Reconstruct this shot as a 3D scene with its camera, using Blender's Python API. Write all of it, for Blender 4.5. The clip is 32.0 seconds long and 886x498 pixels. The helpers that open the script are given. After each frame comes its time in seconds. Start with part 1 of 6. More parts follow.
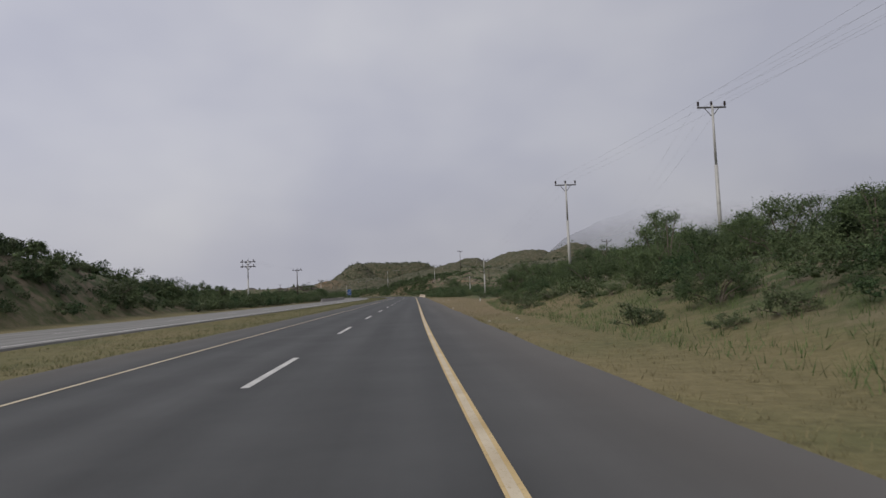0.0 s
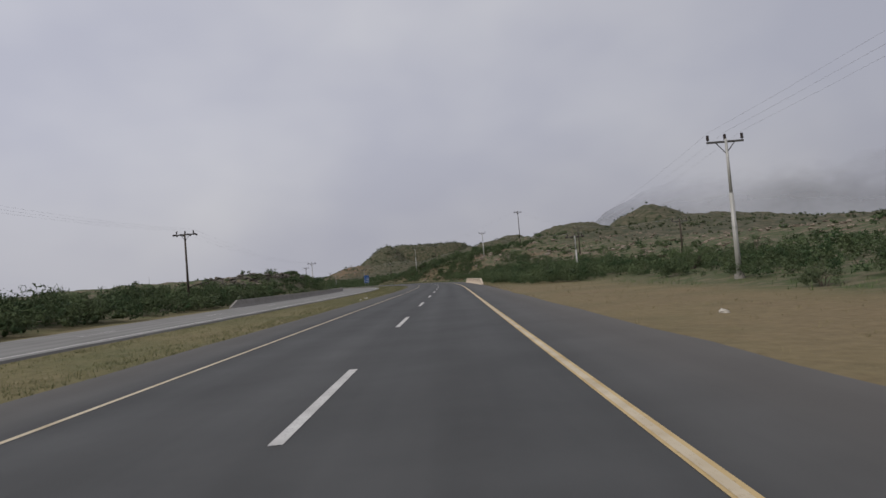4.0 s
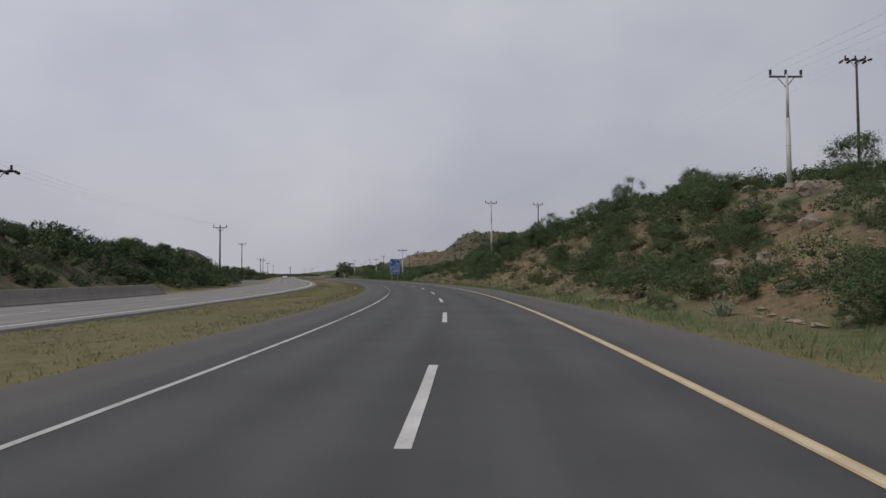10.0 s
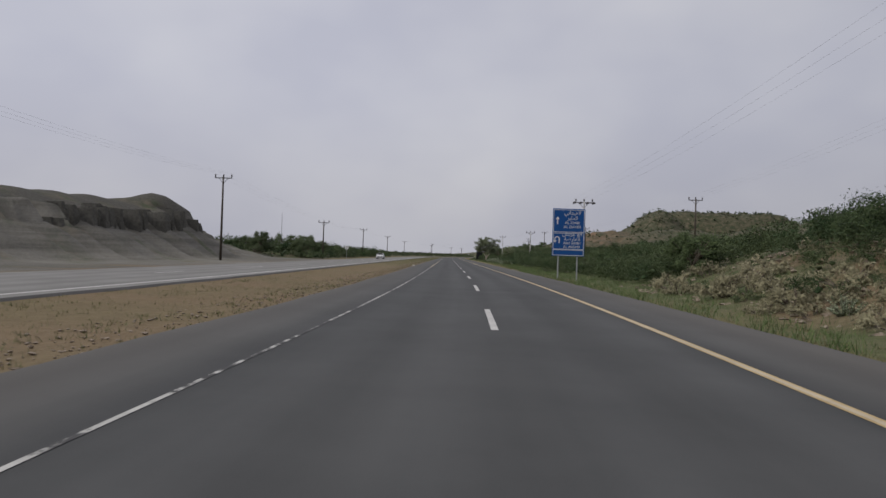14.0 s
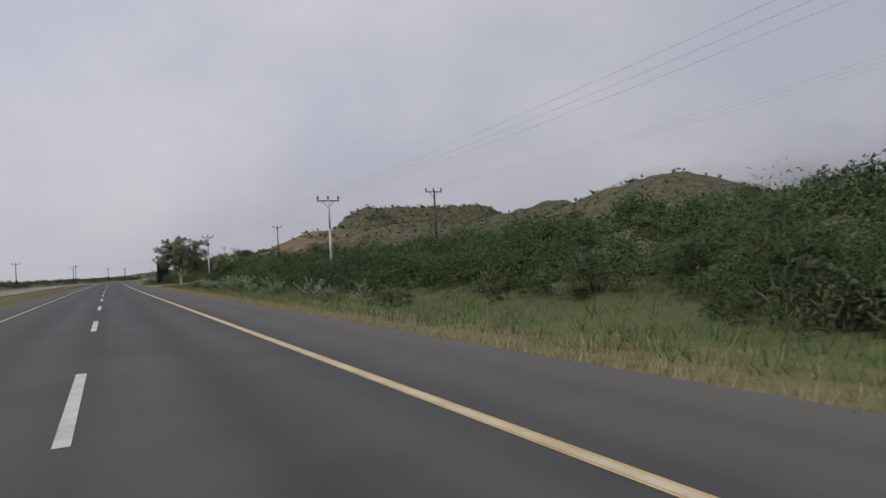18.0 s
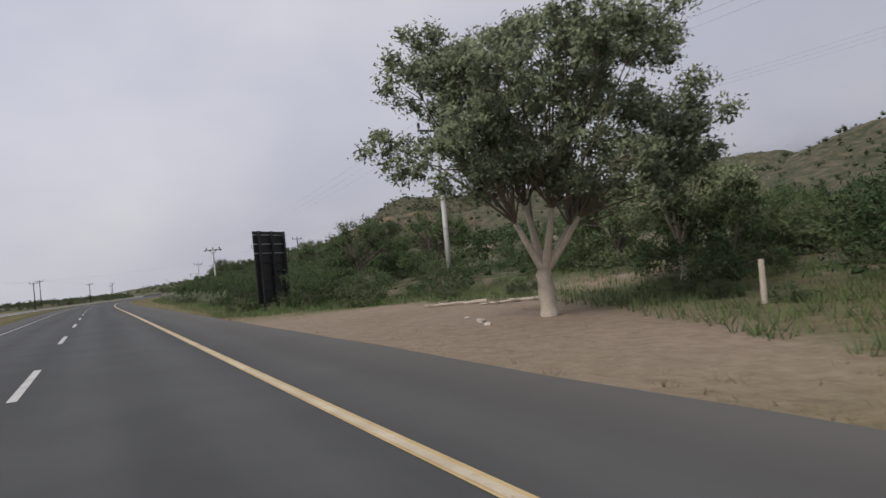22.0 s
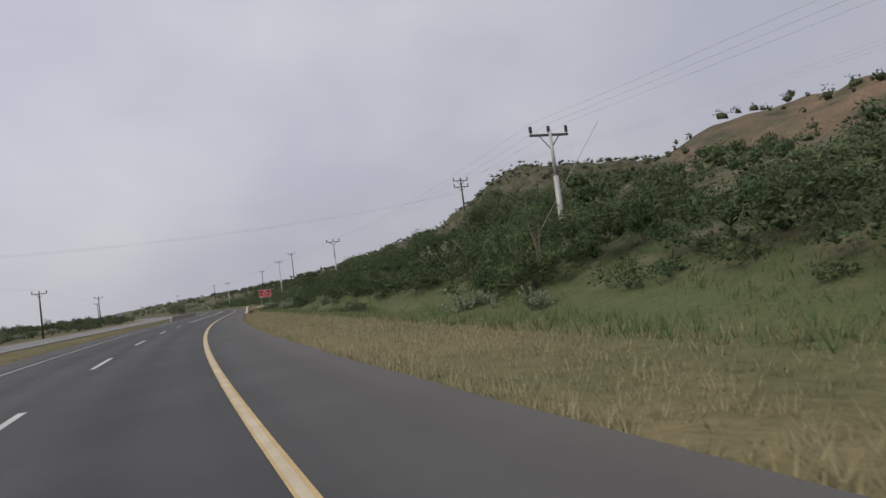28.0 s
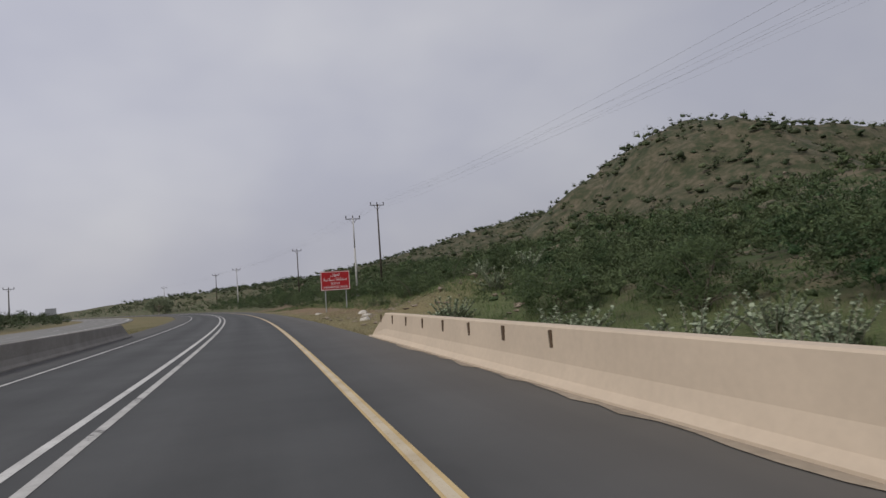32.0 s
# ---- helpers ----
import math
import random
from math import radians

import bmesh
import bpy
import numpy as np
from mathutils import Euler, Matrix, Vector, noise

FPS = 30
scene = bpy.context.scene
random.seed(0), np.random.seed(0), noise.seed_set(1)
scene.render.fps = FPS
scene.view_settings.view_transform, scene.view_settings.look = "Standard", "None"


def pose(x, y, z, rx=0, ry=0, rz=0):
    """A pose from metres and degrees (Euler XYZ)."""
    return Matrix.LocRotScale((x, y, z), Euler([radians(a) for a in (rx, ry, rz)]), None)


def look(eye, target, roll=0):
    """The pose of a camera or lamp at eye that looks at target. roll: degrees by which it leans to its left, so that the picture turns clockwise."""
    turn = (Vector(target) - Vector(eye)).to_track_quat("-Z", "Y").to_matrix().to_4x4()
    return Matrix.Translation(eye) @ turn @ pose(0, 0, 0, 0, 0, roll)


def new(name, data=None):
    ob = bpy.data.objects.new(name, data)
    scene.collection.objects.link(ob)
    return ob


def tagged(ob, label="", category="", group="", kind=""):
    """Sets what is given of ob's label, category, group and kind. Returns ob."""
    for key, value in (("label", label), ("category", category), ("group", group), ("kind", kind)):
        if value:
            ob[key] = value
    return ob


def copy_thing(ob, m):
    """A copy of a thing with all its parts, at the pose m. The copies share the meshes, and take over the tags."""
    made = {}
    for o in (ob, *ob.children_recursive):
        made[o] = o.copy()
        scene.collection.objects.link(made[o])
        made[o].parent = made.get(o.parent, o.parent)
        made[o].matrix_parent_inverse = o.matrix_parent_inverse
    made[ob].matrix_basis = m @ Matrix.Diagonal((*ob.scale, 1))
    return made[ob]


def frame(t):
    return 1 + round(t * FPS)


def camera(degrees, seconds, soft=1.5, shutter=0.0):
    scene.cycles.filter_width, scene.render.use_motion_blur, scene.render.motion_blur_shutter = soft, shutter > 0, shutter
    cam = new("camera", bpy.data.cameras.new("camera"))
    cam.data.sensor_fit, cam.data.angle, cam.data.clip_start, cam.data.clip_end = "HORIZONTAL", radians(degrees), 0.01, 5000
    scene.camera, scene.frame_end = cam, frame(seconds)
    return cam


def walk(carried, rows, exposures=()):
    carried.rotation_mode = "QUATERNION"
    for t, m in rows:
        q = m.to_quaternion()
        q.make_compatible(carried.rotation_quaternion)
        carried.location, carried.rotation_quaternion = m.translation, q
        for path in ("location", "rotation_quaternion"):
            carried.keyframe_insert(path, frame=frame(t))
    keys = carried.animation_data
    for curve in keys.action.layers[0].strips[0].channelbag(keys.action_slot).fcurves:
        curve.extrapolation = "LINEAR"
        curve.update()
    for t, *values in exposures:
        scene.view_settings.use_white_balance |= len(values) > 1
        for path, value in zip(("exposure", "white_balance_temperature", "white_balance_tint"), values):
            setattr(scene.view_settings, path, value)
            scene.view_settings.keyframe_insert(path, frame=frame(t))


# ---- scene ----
cam = camera(67.92, 32.0, 1.5, 0.04)
# seconds, x, y, heading to the left of +y, pitch up, roll (degrees); the eye stays 1.55 m over the road
PATH = [
    (0, 2.84, 0.00, -3.90, 3.71, -2.27),
    (0.5, 2.78, 13.59, -3.44, 3.18, -2.66),
    (1, 2.81, 27.41, -2.39, 3.09, -3.16),
    (1.5, 2.95, 41.43, -1.70, 1.53, -4.03),
    (2, 3.14, 55.62, -4.29, 2.49, -4.58),
    (2.5, 3.37, 69.97, -2.08, 2.19, -2.62),
    (3, 3.61, 84.47, 1.84, 1.27, -3.48),
    (3.5, 3.82, 98.90, -0.68, 2.13, -4.72),
    (4, 4.07, 113.06, -0.83, 2.42, -4.77),
    (4.5, 4.41, 127.01, -1.01, 2.71, -4.82),
    (5, 4.78, 140.85, -1.21, 3.01, -4.87),
    (5.5, 5.13, 154.73, -1.42, 3.30, -4.92),
    (6, 5.47, 168.80, -0.09, 3.30, -3.89),
    (6.5, 5.75, 183.04, 0.54, 3.75, -4.27),
    (7, 5.96, 197.43, 0.95, 3.35, -4.82),
    (7.5, 6.07, 211.97, 0.34, 3.52, -4.05),
    (8, 6.01, 226.65, 2.25, 5.01, -2.18),
    (8.5, 5.68, 241.26, 2.69, 4.38, -1.83),
    (9, 5.09, 255.61, 4.42, 4.92, -1.39),
    (9.5, 4.23, 269.68, 6.84, 3.13, -1.12),
    (10, 3.10, 283.50, 7.54, 2.20, -0.36),
    (10.5, 1.68, 297.37, 9.93, 1.95, -0.17),
    (11, -0.19, 311.57, 12.53, 1.61, -0.21),
    (11.5, -2.64, 325.87, 15.34, 1.65, -0.25),
    (12, -5.56, 340.01, 18.15, -0.10, -0.26),
    (12.5, -8.86, 354.08, 21.78, 0.49, -0.72),
    (13, -12.58, 368.13, 21.11, -0.11, -1.93),
    (13.5, -16.64, 382.13, 21.50, 0.76, -0.15),
    (14, -21.04, 396.01, 21.68, 0.51, 1.91),
    (14.5, -25.76, 409.72, 21.06, -0.25, 3.42),
    (15, -30.65, 423.28, 20.62, -0.29, 1.77),
    (15.5, -35.62, 436.74, 19.87, -0.33, 0.12),
    (16, -40.64, 450.16, 18.82, -0.37, -1.52),
    (16.5, -45.69, 463.51, 17.61, -0.42, -3.17),
    (17, -50.69, 476.79, 18.94, 0.68, -1.88),
    (17.5, -55.63, 490.14, 8.51, -0.32, -3.16),
    (18, -60.65, 503.61, -5.85, 1.06, -3.11),
    (18.5, -65.91, 517.11, -4.27, -1.71, -3.23),
    (19, -71.20, 530.68, -6.45, -1.32, -4.11),
    (19.5, -76.36, 544.37, -7.06, -1.09, -4.66),
    (20, -81.51, 558.15, -5.92, -2.11, -4.70),
    (20.5, -86.74, 571.96, -7.70, -0.24, -4.92),
    (21, -91.98, 585.82, -7.14, -0.84, -4.72),
    (21.5, -97.16, 599.72, -7.16, 0.07, -5.68),
    (22, -102.33, 613.63, -7.05, 1.28, -5.69),
    (22.5, -107.54, 627.50, -10.02, -0.38, -4.89),
    (23, -112.74, 641.34, -6.36, 1.12, -5.44),
    (23.5, -117.88, 655.21, -4.37, 3.81, -6.16),
    (24, -123.03, 669.09, -4.00, 2.59, -6.80),
    (24.5, -128.18, 682.83, -3.57, 2.91, -7.67),
    (25, -133.22, 696.32, -4.85, 2.32, -7.39),
    (25.5, -138.12, 709.60, -4.52, 2.15, -7.25),
    (26, -142.86, 722.71, -3.46, 3.18, -7.23),
    (26.5, -147.44, 735.79, -5.22, 2.47, -7.94),
    (27, -151.85, 749.02, -5.94, 2.48, -7.71),
    (27.5, -156.03, 762.51, -6.86, 2.48, -7.48),
    (28, -159.97, 776.36, -7.90, 2.49, -7.26),
    (28.5, -163.55, 790.58, -9.04, 2.50, -7.03),
    (29, -166.87, 805.10, -9.28, 0.80, -5.01),
    (29.5, -170.03, 819.85, -10.86, 1.05, -5.82),
    (30, -172.98, 834.79, -10.81, 2.37, -6.38),
    (30.5, -175.70, 849.95, -9.83, 3.36, -5.73),
    (31, -178.32, 865.30, -8.66, 3.71, -5.07),
    (31.5, -180.95, 880.74, -6.75, 3.50, -4.58),
    (32, -183.51, 896.18, -7.46, 3.60, -3.94),
]
EYE = 1.55


def seat(x, y, heading, up, roll):
    a, b = radians(heading), radians(up)
    target = (x - math.sin(a) * math.cos(b), y + math.cos(a) * math.cos(b), EYE + math.sin(b))
    return look((x, y, EYE), target, roll)


GLOW = ((0, -0.05), (9, -0.08), (14, -0.04), (17, 0.0), (19, 0.12), (20, 0.18), (22, 0.18), (24, 0.07), (26, 0.07), (29, 0.12), (30, 0.14), (31, 0.05), (32, -0.04))
walk(cam, [(t, seat(*p)) for t, *p in PATH], GLOW)

# ---- world and light ----
world = bpy.data.worlds.new("hazy_sky")
scene.world = world
world.use_nodes = True
wn, wl = world.node_tree.nodes, world.node_tree.links
wn.clear()
w_out = wn.new("ShaderNodeOutputWorld")
w_bg = wn.new("ShaderNodeBackground")
w_sky = wn.new("ShaderNodeTexSky")
w_sky.sky_type = "NISHITA"
w_sky.sun_disc = False
w_sky.sun_elevation = radians(42)
w_sky.sun_rotation = radians(235)
w_sky.air_density, w_sky.dust_density = 1.5, 6.0
w_dim = wn.new("ShaderNodeVectorMath")
w_dim.operation = "SCALE"
w_dim.inputs[3].default_value = 0.09
wl.new(w_sky.outputs[0], w_dim.inputs[0])
w_co = wn.new("ShaderNodeTexCoord")
w_map = wn.new("ShaderNodeMapping")
w_map.inputs["Scale"].default_value = (1.0, 1.0, 1.7)
wl.new(w_co.outputs["Generated"], w_map.inputs[0])
w_noise = wn.new("ShaderNodeTexNoise")
w_noise.inputs["Scale"].default_value = 2.6
w_noise.inputs["Detail"].default_value = 3.5
w_noise.inputs["Roughness"].default_value = 0.5
wl.new(w_map.outputs[0], w_noise.inputs["Vector"])
w_ramp = wn.new("ShaderNodeValToRGB")
w_ramp.color_ramp.elements[0].position, w_ramp.color_ramp.elements[0].color = 0.36, (0.505, 0.512, 0.603, 1)
w_ramp.color_ramp.elements[1].position, w_ramp.color_ramp.elements[1].color = 0.72, (0.64, 0.64, 0.695, 1)
wl.new(w_noise.outputs[0], w_ramp.inputs[0])
w_mix = wn.new("ShaderNodeMix")
w_mix.data_type = "RGBA"
w_mix.inputs[0].default_value = 0.90
wl.new(w_dim.outputs[0], w_mix.inputs[6])
wl.new(w_ramp.outputs[0], w_mix.inputs[7])
w_sep = wn.new("ShaderNodeSeparateXYZ")
wl.new(w_co.outputs["Generated"], w_sep.inputs[0])
w_side = wn.new("ShaderNodeMapRange")  # the sky is brighter on the sun's side
w_side.inputs[1].default_value, w_side.inputs[2].default_value = -0.5, 0.8
w_side.inputs[3].default_value, w_side.inputs[4].default_value = 1.04, 0.79
wl.new(w_sep.outputs[0], w_side.inputs[0])
w_lit = wn.new("ShaderNodeVectorMath")
w_lit.operation = "SCALE"
wl.new(w_mix.outputs[2], w_lit.inputs[0])
w_haze = wn.new("ShaderNodeMapRange")
w_haze.interpolation_type = "SMOOTHSTEP"
w_haze.inputs[1].default_value, w_haze.inputs[2].default_value = -0.02, 0.26
w_haze.inputs[3].default_value, w_haze.inputs[4].default_value = 0.84, 1.0
wl.new(w_sep.outputs[2], w_haze.inputs[0])
w_both = wn.new("ShaderNodeMath")
w_both.operation = "MULTIPLY"
wl.new(w_side.outputs[0], w_both.inputs[0])
wl.new(w_haze.outputs[0], w_both.inputs[1])
wl.new(w_both.outputs[0], w_lit.inputs[3])
wl.new(w_lit.outputs[0], w_bg.inputs[0])
w_bg.inputs[1].default_value = 1.0
wl.new(w_bg.outputs[0], w_out.inputs[0])

sun = new("sun", bpy.data.lights.new("sun", "SUN"))
sun.data.energy = 1.5
sun.data.angle = radians(12)
sun.data.color = (1.0, 0.965, 0.90)
sun.matrix_world = look((-60, -45, 70), (0, 0, 0))


# ---- materials ----
def material(name, rough=0.9, metal=0.0):
    m = bpy.data.materials.new(name)
    m.use_nodes = True
    b = m.node_tree.nodes["Principled BSDF"]
    b.inputs["Roughness"].default_value = rough
    b.inputs["Metallic"].default_value = metal
    b.inputs["Specular IOR Level"].default_value = 0.25
    return m, m.node_tree.nodes, m.node_tree.links, b


def noise_node(n, l, vec, scale, detail=4.0, rough=0.6):
    t = n.new("ShaderNodeTexNoise")
    t.inputs["Scale"].default_value = scale
    t.inputs["Detail"].default_value = detail
    t.inputs["Roughness"].default_value = rough
    if vec is not None:
        l.new(vec, t.inputs["Vector"])
    return t.outputs[0]


def ramp_node(n, l, fac, stops):
    r = n.new("ShaderNodeValToRGB")
    e = r.color_ramp.elements
    while len(e) < len(stops):
        e.new(0.5)
    for k, (p, c) in enumerate(stops):
        e[k].position, e[k].color = p, (*c, 1)
    l.new(fac, r.inputs[0])
    return r.outputs[0]


def mix_node(n, l, fac, a, b, mode="MIX"):
    m = n.new("ShaderNodeMix")
    m.data_type, m.blend_type = "RGBA", mode
    for slot, v in ((0, fac), (6, a), (7, b)):
        if hasattr(v, "is_linked"):
            l.new(v, m.inputs[slot])
        elif slot == 0:
            m.inputs[0].default_value = v
        else:
            m.inputs[slot].default_value = (*v, 1)
    return m.outputs[2]


def bump_node(n, l, b, height, strength, distance):
    k = n.new("ShaderNodeBump")
    k.inputs["Strength"].default_value = strength
    k.inputs["Distance"].default_value = distance
    l.new(height, k.inputs["Height"])
    l.new(k.outputs[0], b.inputs["Normal"])


def grain(name, dark, light, fine, coarse, rough=0.9, bump=0.3, dist=0.01, metal=0.0, stain=0.35, place="Object"):
    """Two scales of noise between two colours, with fine relief."""
    m, n, l, b = material(name, rough, metal)
    co = n.new("ShaderNodeTexCoord").outputs[place]
    f = noise_node(n, l, co, fine, 3)
    c = noise_node(n, l, co, coarse, 4)
    col = ramp_node(n, l, f, ((0.3, dark), (0.7, light)))
    shade = ramp_node(n, l, c, ((0.3, tuple(v * (1 - stain) for v in light)), (0.65, light)))
    l.new(mix_node(n, l, 0.5, col, shade), b.inputs["Base Color"])
    bump_node(n, l, b, f, bump, dist)
    return m


def foliage(name, dark, light, spread=0.5, rough=0.7):
    """Leaf colour that varies from leaf to leaf and from plant to plant."""
    m, n, l, b = material(name, rough)
    g = n.new("ShaderNodeNewGeometry")
    o = n.new("ShaderNodeObjectInfo")
    a = n.new("ShaderNodeMath")
    a.operation = "MULTIPLY_ADD"
    l.new(o.outputs["Random"], a.inputs[0])
    a.inputs[1].default_value = spread
    h = n.new("ShaderNodeMath")
    h.operation = "MULTIPLY"
    l.new(g.outputs["Random Per Island"], h.inputs[0])
    h.inputs[1].default_value = 1 - spread
    l.new(h.outputs[0], a.inputs[2])
    l.new(ramp_node(n, l, a.outputs[0], ((0.1, dark), (0.9, light))), b.inputs["Base Color"])
    half = n.new("ShaderNodeVectorMath")
    half.operation = "MULTIPLY_ADD"
    l.new(g.outputs["Normal"], half.inputs[0])
    half.inputs[1].default_value = (0.5, 0.5, 0.5)
    half.inputs[2].default_value = (0.0, 0.0, 0.5)
    unit = n.new("ShaderNodeVectorMath")
    unit.operation = "NORMALIZE"
    l.new(half.outputs[0], unit.inputs[0])
    l.new(unit.outputs[0], b.inputs["Normal"])
    t = n.new("ShaderNodeBsdfTranslucent")
    l.new(b.inputs["Base Color"].links[0].from_socket, t.inputs[0])
    mx = n.new("ShaderNodeMixShader")
    mx.inputs[0].default_value = 0.28
    l.new(b.outputs[0], mx.inputs[1])
    l.new(t.outputs[0], mx.inputs[2])
    l.new(mx.outputs[0], n["Material Output"].inputs[0])
    return m


def scrub(name, green, olive, fine=11.0):
    """Leafy scrub whose hue drifts from shrub to shrub, speckled by its leaves."""
    m, n, l, b = material(name, 0.8)
    co = n.new("ShaderNodeTexCoord").outputs["Object"]
    hue = ramp_node(n, l, noise_node(n, l, co, 0.32, 3, 0.65), ((0.36, green), (0.52, olive), (0.68, tuple(1.45 * c for c in olive))))
    speck = noise_node(n, l, co, fine, 3, 0.7)
    g = n.new("ShaderNodeNewGeometry")
    vary = n.new("ShaderNodeMapRange")
    vary.inputs[3].default_value, vary.inputs[4].default_value = 0.72, 1.28
    l.new(g.outputs["Random Per Island"], vary.inputs[0])
    tone = n.new("ShaderNodeVectorMath")
    tone.operation = "SCALE"
    l.new(mix_node(n, l, 0.75, hue, ramp_node(n, l, speck, ((0.34, (0.30, 0.30, 0.30)), (0.66, (1.5, 1.5, 1.5)))), "MULTIPLY"), tone.inputs[0])
    l.new(vary.outputs[0], tone.inputs[3])
    l.new(tone.outputs[0], b.inputs["Base Color"])
    bump_node(n, l, b, speck, 0.9, 0.12)
    return m


M_PALE_POLE = grain("galvanised_pole", (0.36, 0.36, 0.34), (0.50, 0.49, 0.46), 30, 2, 0.55, 0.1, 0.003, 0.2)
M_WOOD_POLE = grain("creosoted_wood", (0.035, 0.028, 0.022), (0.085, 0.07, 0.055), 40, 3, 0.85, 0.4, 0.01)
M_ARM = grain("weathered_crossarm", (0.06, 0.058, 0.055), (0.12, 0.115, 0.11), 30, 3, 0.7, 0.2, 0.005)
M_INSUL = grain("glazed_insulator", (0.02, 0.016, 0.015), (0.05, 0.035, 0.03), 20, 3, 0.25, 0.05, 0.002)
M_WIRE = grain("aluminium_wire", (0.30, 0.30, 0.31), (0.40, 0.40, 0.41), 10, 1, 0.5, 0.0, 0.001, 0.6)
M_CREAM = grain("painted_concrete_cream", (0.52, 0.425, 0.325), (0.60, 0.495, 0.38), 9, 0.7, 0.85, 0.10, 0.004, 0, 0.22)
M_DUST = grain("road_dust", (0.22, 0.185, 0.145), (0.40, 0.335, 0.26), 6, 1.2, 0.95, 0.3, 0.006, 0, 0.5)
M_CONC = grain("bare_concrete", (0.20, 0.19, 0.17), (0.33, 0.31, 0.28), 18, 0.8, 0.9, 0.3, 0.008, 0, 0.4)
M_SLOT = grain("rusty_slot_plate", (0.05, 0.035, 0.022), (0.12, 0.08, 0.05), 30, 4, 0.8, 0.3, 0.004)
M_ROCK = grain("weathered_rock", (0.10, 0.085, 0.07), (0.30, 0.25, 0.20), 2.5, 0.6, 0.95, 0.6, 0.08)
M_RUBBLE = grain("tan_rubble", (0.15, 0.115, 0.085), (0.34, 0.28, 0.22), 5, 0.8, 0.95, 0.4, 0.03)
M_PALEROCK = grain("pale_stone", (0.36, 0.33, 0.28), (0.62, 0.58, 0.52), 6, 1.5, 0.9, 0.5, 0.03)
M_MILKSTEM = grain("milkweed_stem", (0.16, 0.16, 0.12), (0.30, 0.29, 0.22), 14, 2.0, 0.9, 0.3, 0.01)
M_BARK = grain("pale_bark", (0.36, 0.30, 0.23), (0.60, 0.53, 0.44), 14, 2.0, 0.9, 0.6, 0.03)
M_TWIG = grain("grey_twig", (0.09, 0.075, 0.06), (0.18, 0.15, 0.12), 14, 2.0, 0.9, 0.4, 0.01)
M_LEAF_TREE = foliage("broad_tree_leaf", (0.11, 0.138, 0.078), (0.31, 0.345, 0.215), 0.15)
M_LEAF_LIGHT = foliage("young_tree_leaf", (0.14, 0.17, 0.085), (0.36, 0.40, 0.23), 0.15)
M_LEAF_ACACIA = foliage("acacia_leaf", (0.042, 0.068, 0.028), (0.116, 0.158, 0.064), 0.4)
M_LEAF_ROUND = foliage("round_tree_leaf", (0.052, 0.078, 0.033), (0.165, 0.205, 0.10), 0.25)
M_LEAF_OLIVE = foliage("olive_scrub_leaf", (0.052, 0.074, 0.034), (0.142, 0.172, 0.082), 0.4)
M_LEAF_PALE = foliage("milkweed_leaf", (0.17, 0.225, 0.12), (0.46, 0.51, 0.36), 0.15)
M_GRASS_DRY = foliage("straw_grass", (0.16, 0.138, 0.068), (0.28, 0.24, 0.125), 0.0)
M_GRASS_OLIVE = foliage("olive_grass", (0.10, 0.107, 0.045), (0.195, 0.188, 0.088), 0.0)
M_STRAW_BUSH = foliage("pale_dry_bush", (0.20, 0.185, 0.11), (0.40, 0.37, 0.235), 0.3)
M_STRAW_TALL = foliage("tall_straw", (0.24, 0.205, 0.11), (0.42, 0.37, 0.21), 0.0)
M_GRASS_GREEN = foliage("green_grass", (0.072, 0.112, 0.036), (0.155, 0.212, 0.076), 0.0)
M_SCRUB = scrub("thorn_scrub", (0.043, 0.084, 0.033), (0.088, 0.117, 0.053))
M_SCRUB_GREY = scrub("grey_green_scrub", (0.052, 0.086, 0.040), (0.102, 0.124, 0.066))
M_SCRUB_HILL = scrub("hill_scrub", (0.040, 0.064, 0.030), (0.080, 0.096, 0.049), 5.0)
M_BLACKROCK = grain("dark_lava_rock", (0.045, 0.04, 0.036), (0.17, 0.15, 0.125), 2.2, 0.5, 0.95, 0.7, 0.1)
M_CLIFF = grain("layered_cliff_rock", (0.045, 0.043, 0.038), (0.146, 0.14, 0.122), 3.0, 0.7, 0.95, 0.7, 0.08)
M_BLUE = grain("blue_sign_sheet", (0.010, 0.075, 0.26), (0.014, 0.095, 0.33), 8, 1, 0.45, 0.0, 0.001, 0, 0.15)
M_RED = grain("red_sign_sheet", (0.34, 0.016, 0.02), (0.44, 0.025, 0.03), 8, 1, 0.45, 0.0, 0.001, 0, 0.15)
M_WHITE = grain("white_sign_film", (0.66, 0.66, 0.66), (0.78, 0.78, 0.78), 8, 1, 0.5, 0.0, 0.001, 0, 0.1)
M_DARKPANEL = grain("dark_sign_back", (0.018, 0.018, 0.020), (0.045, 0.044, 0.046), 12, 0.8, 0.6, 0.1, 0.003)
M_STEEL = grain("galvanised_steel", (0.30, 0.31, 0.32), (0.46, 0.47, 0.48), 20, 2, 0.45, 0.05, 0.002, 0.5)


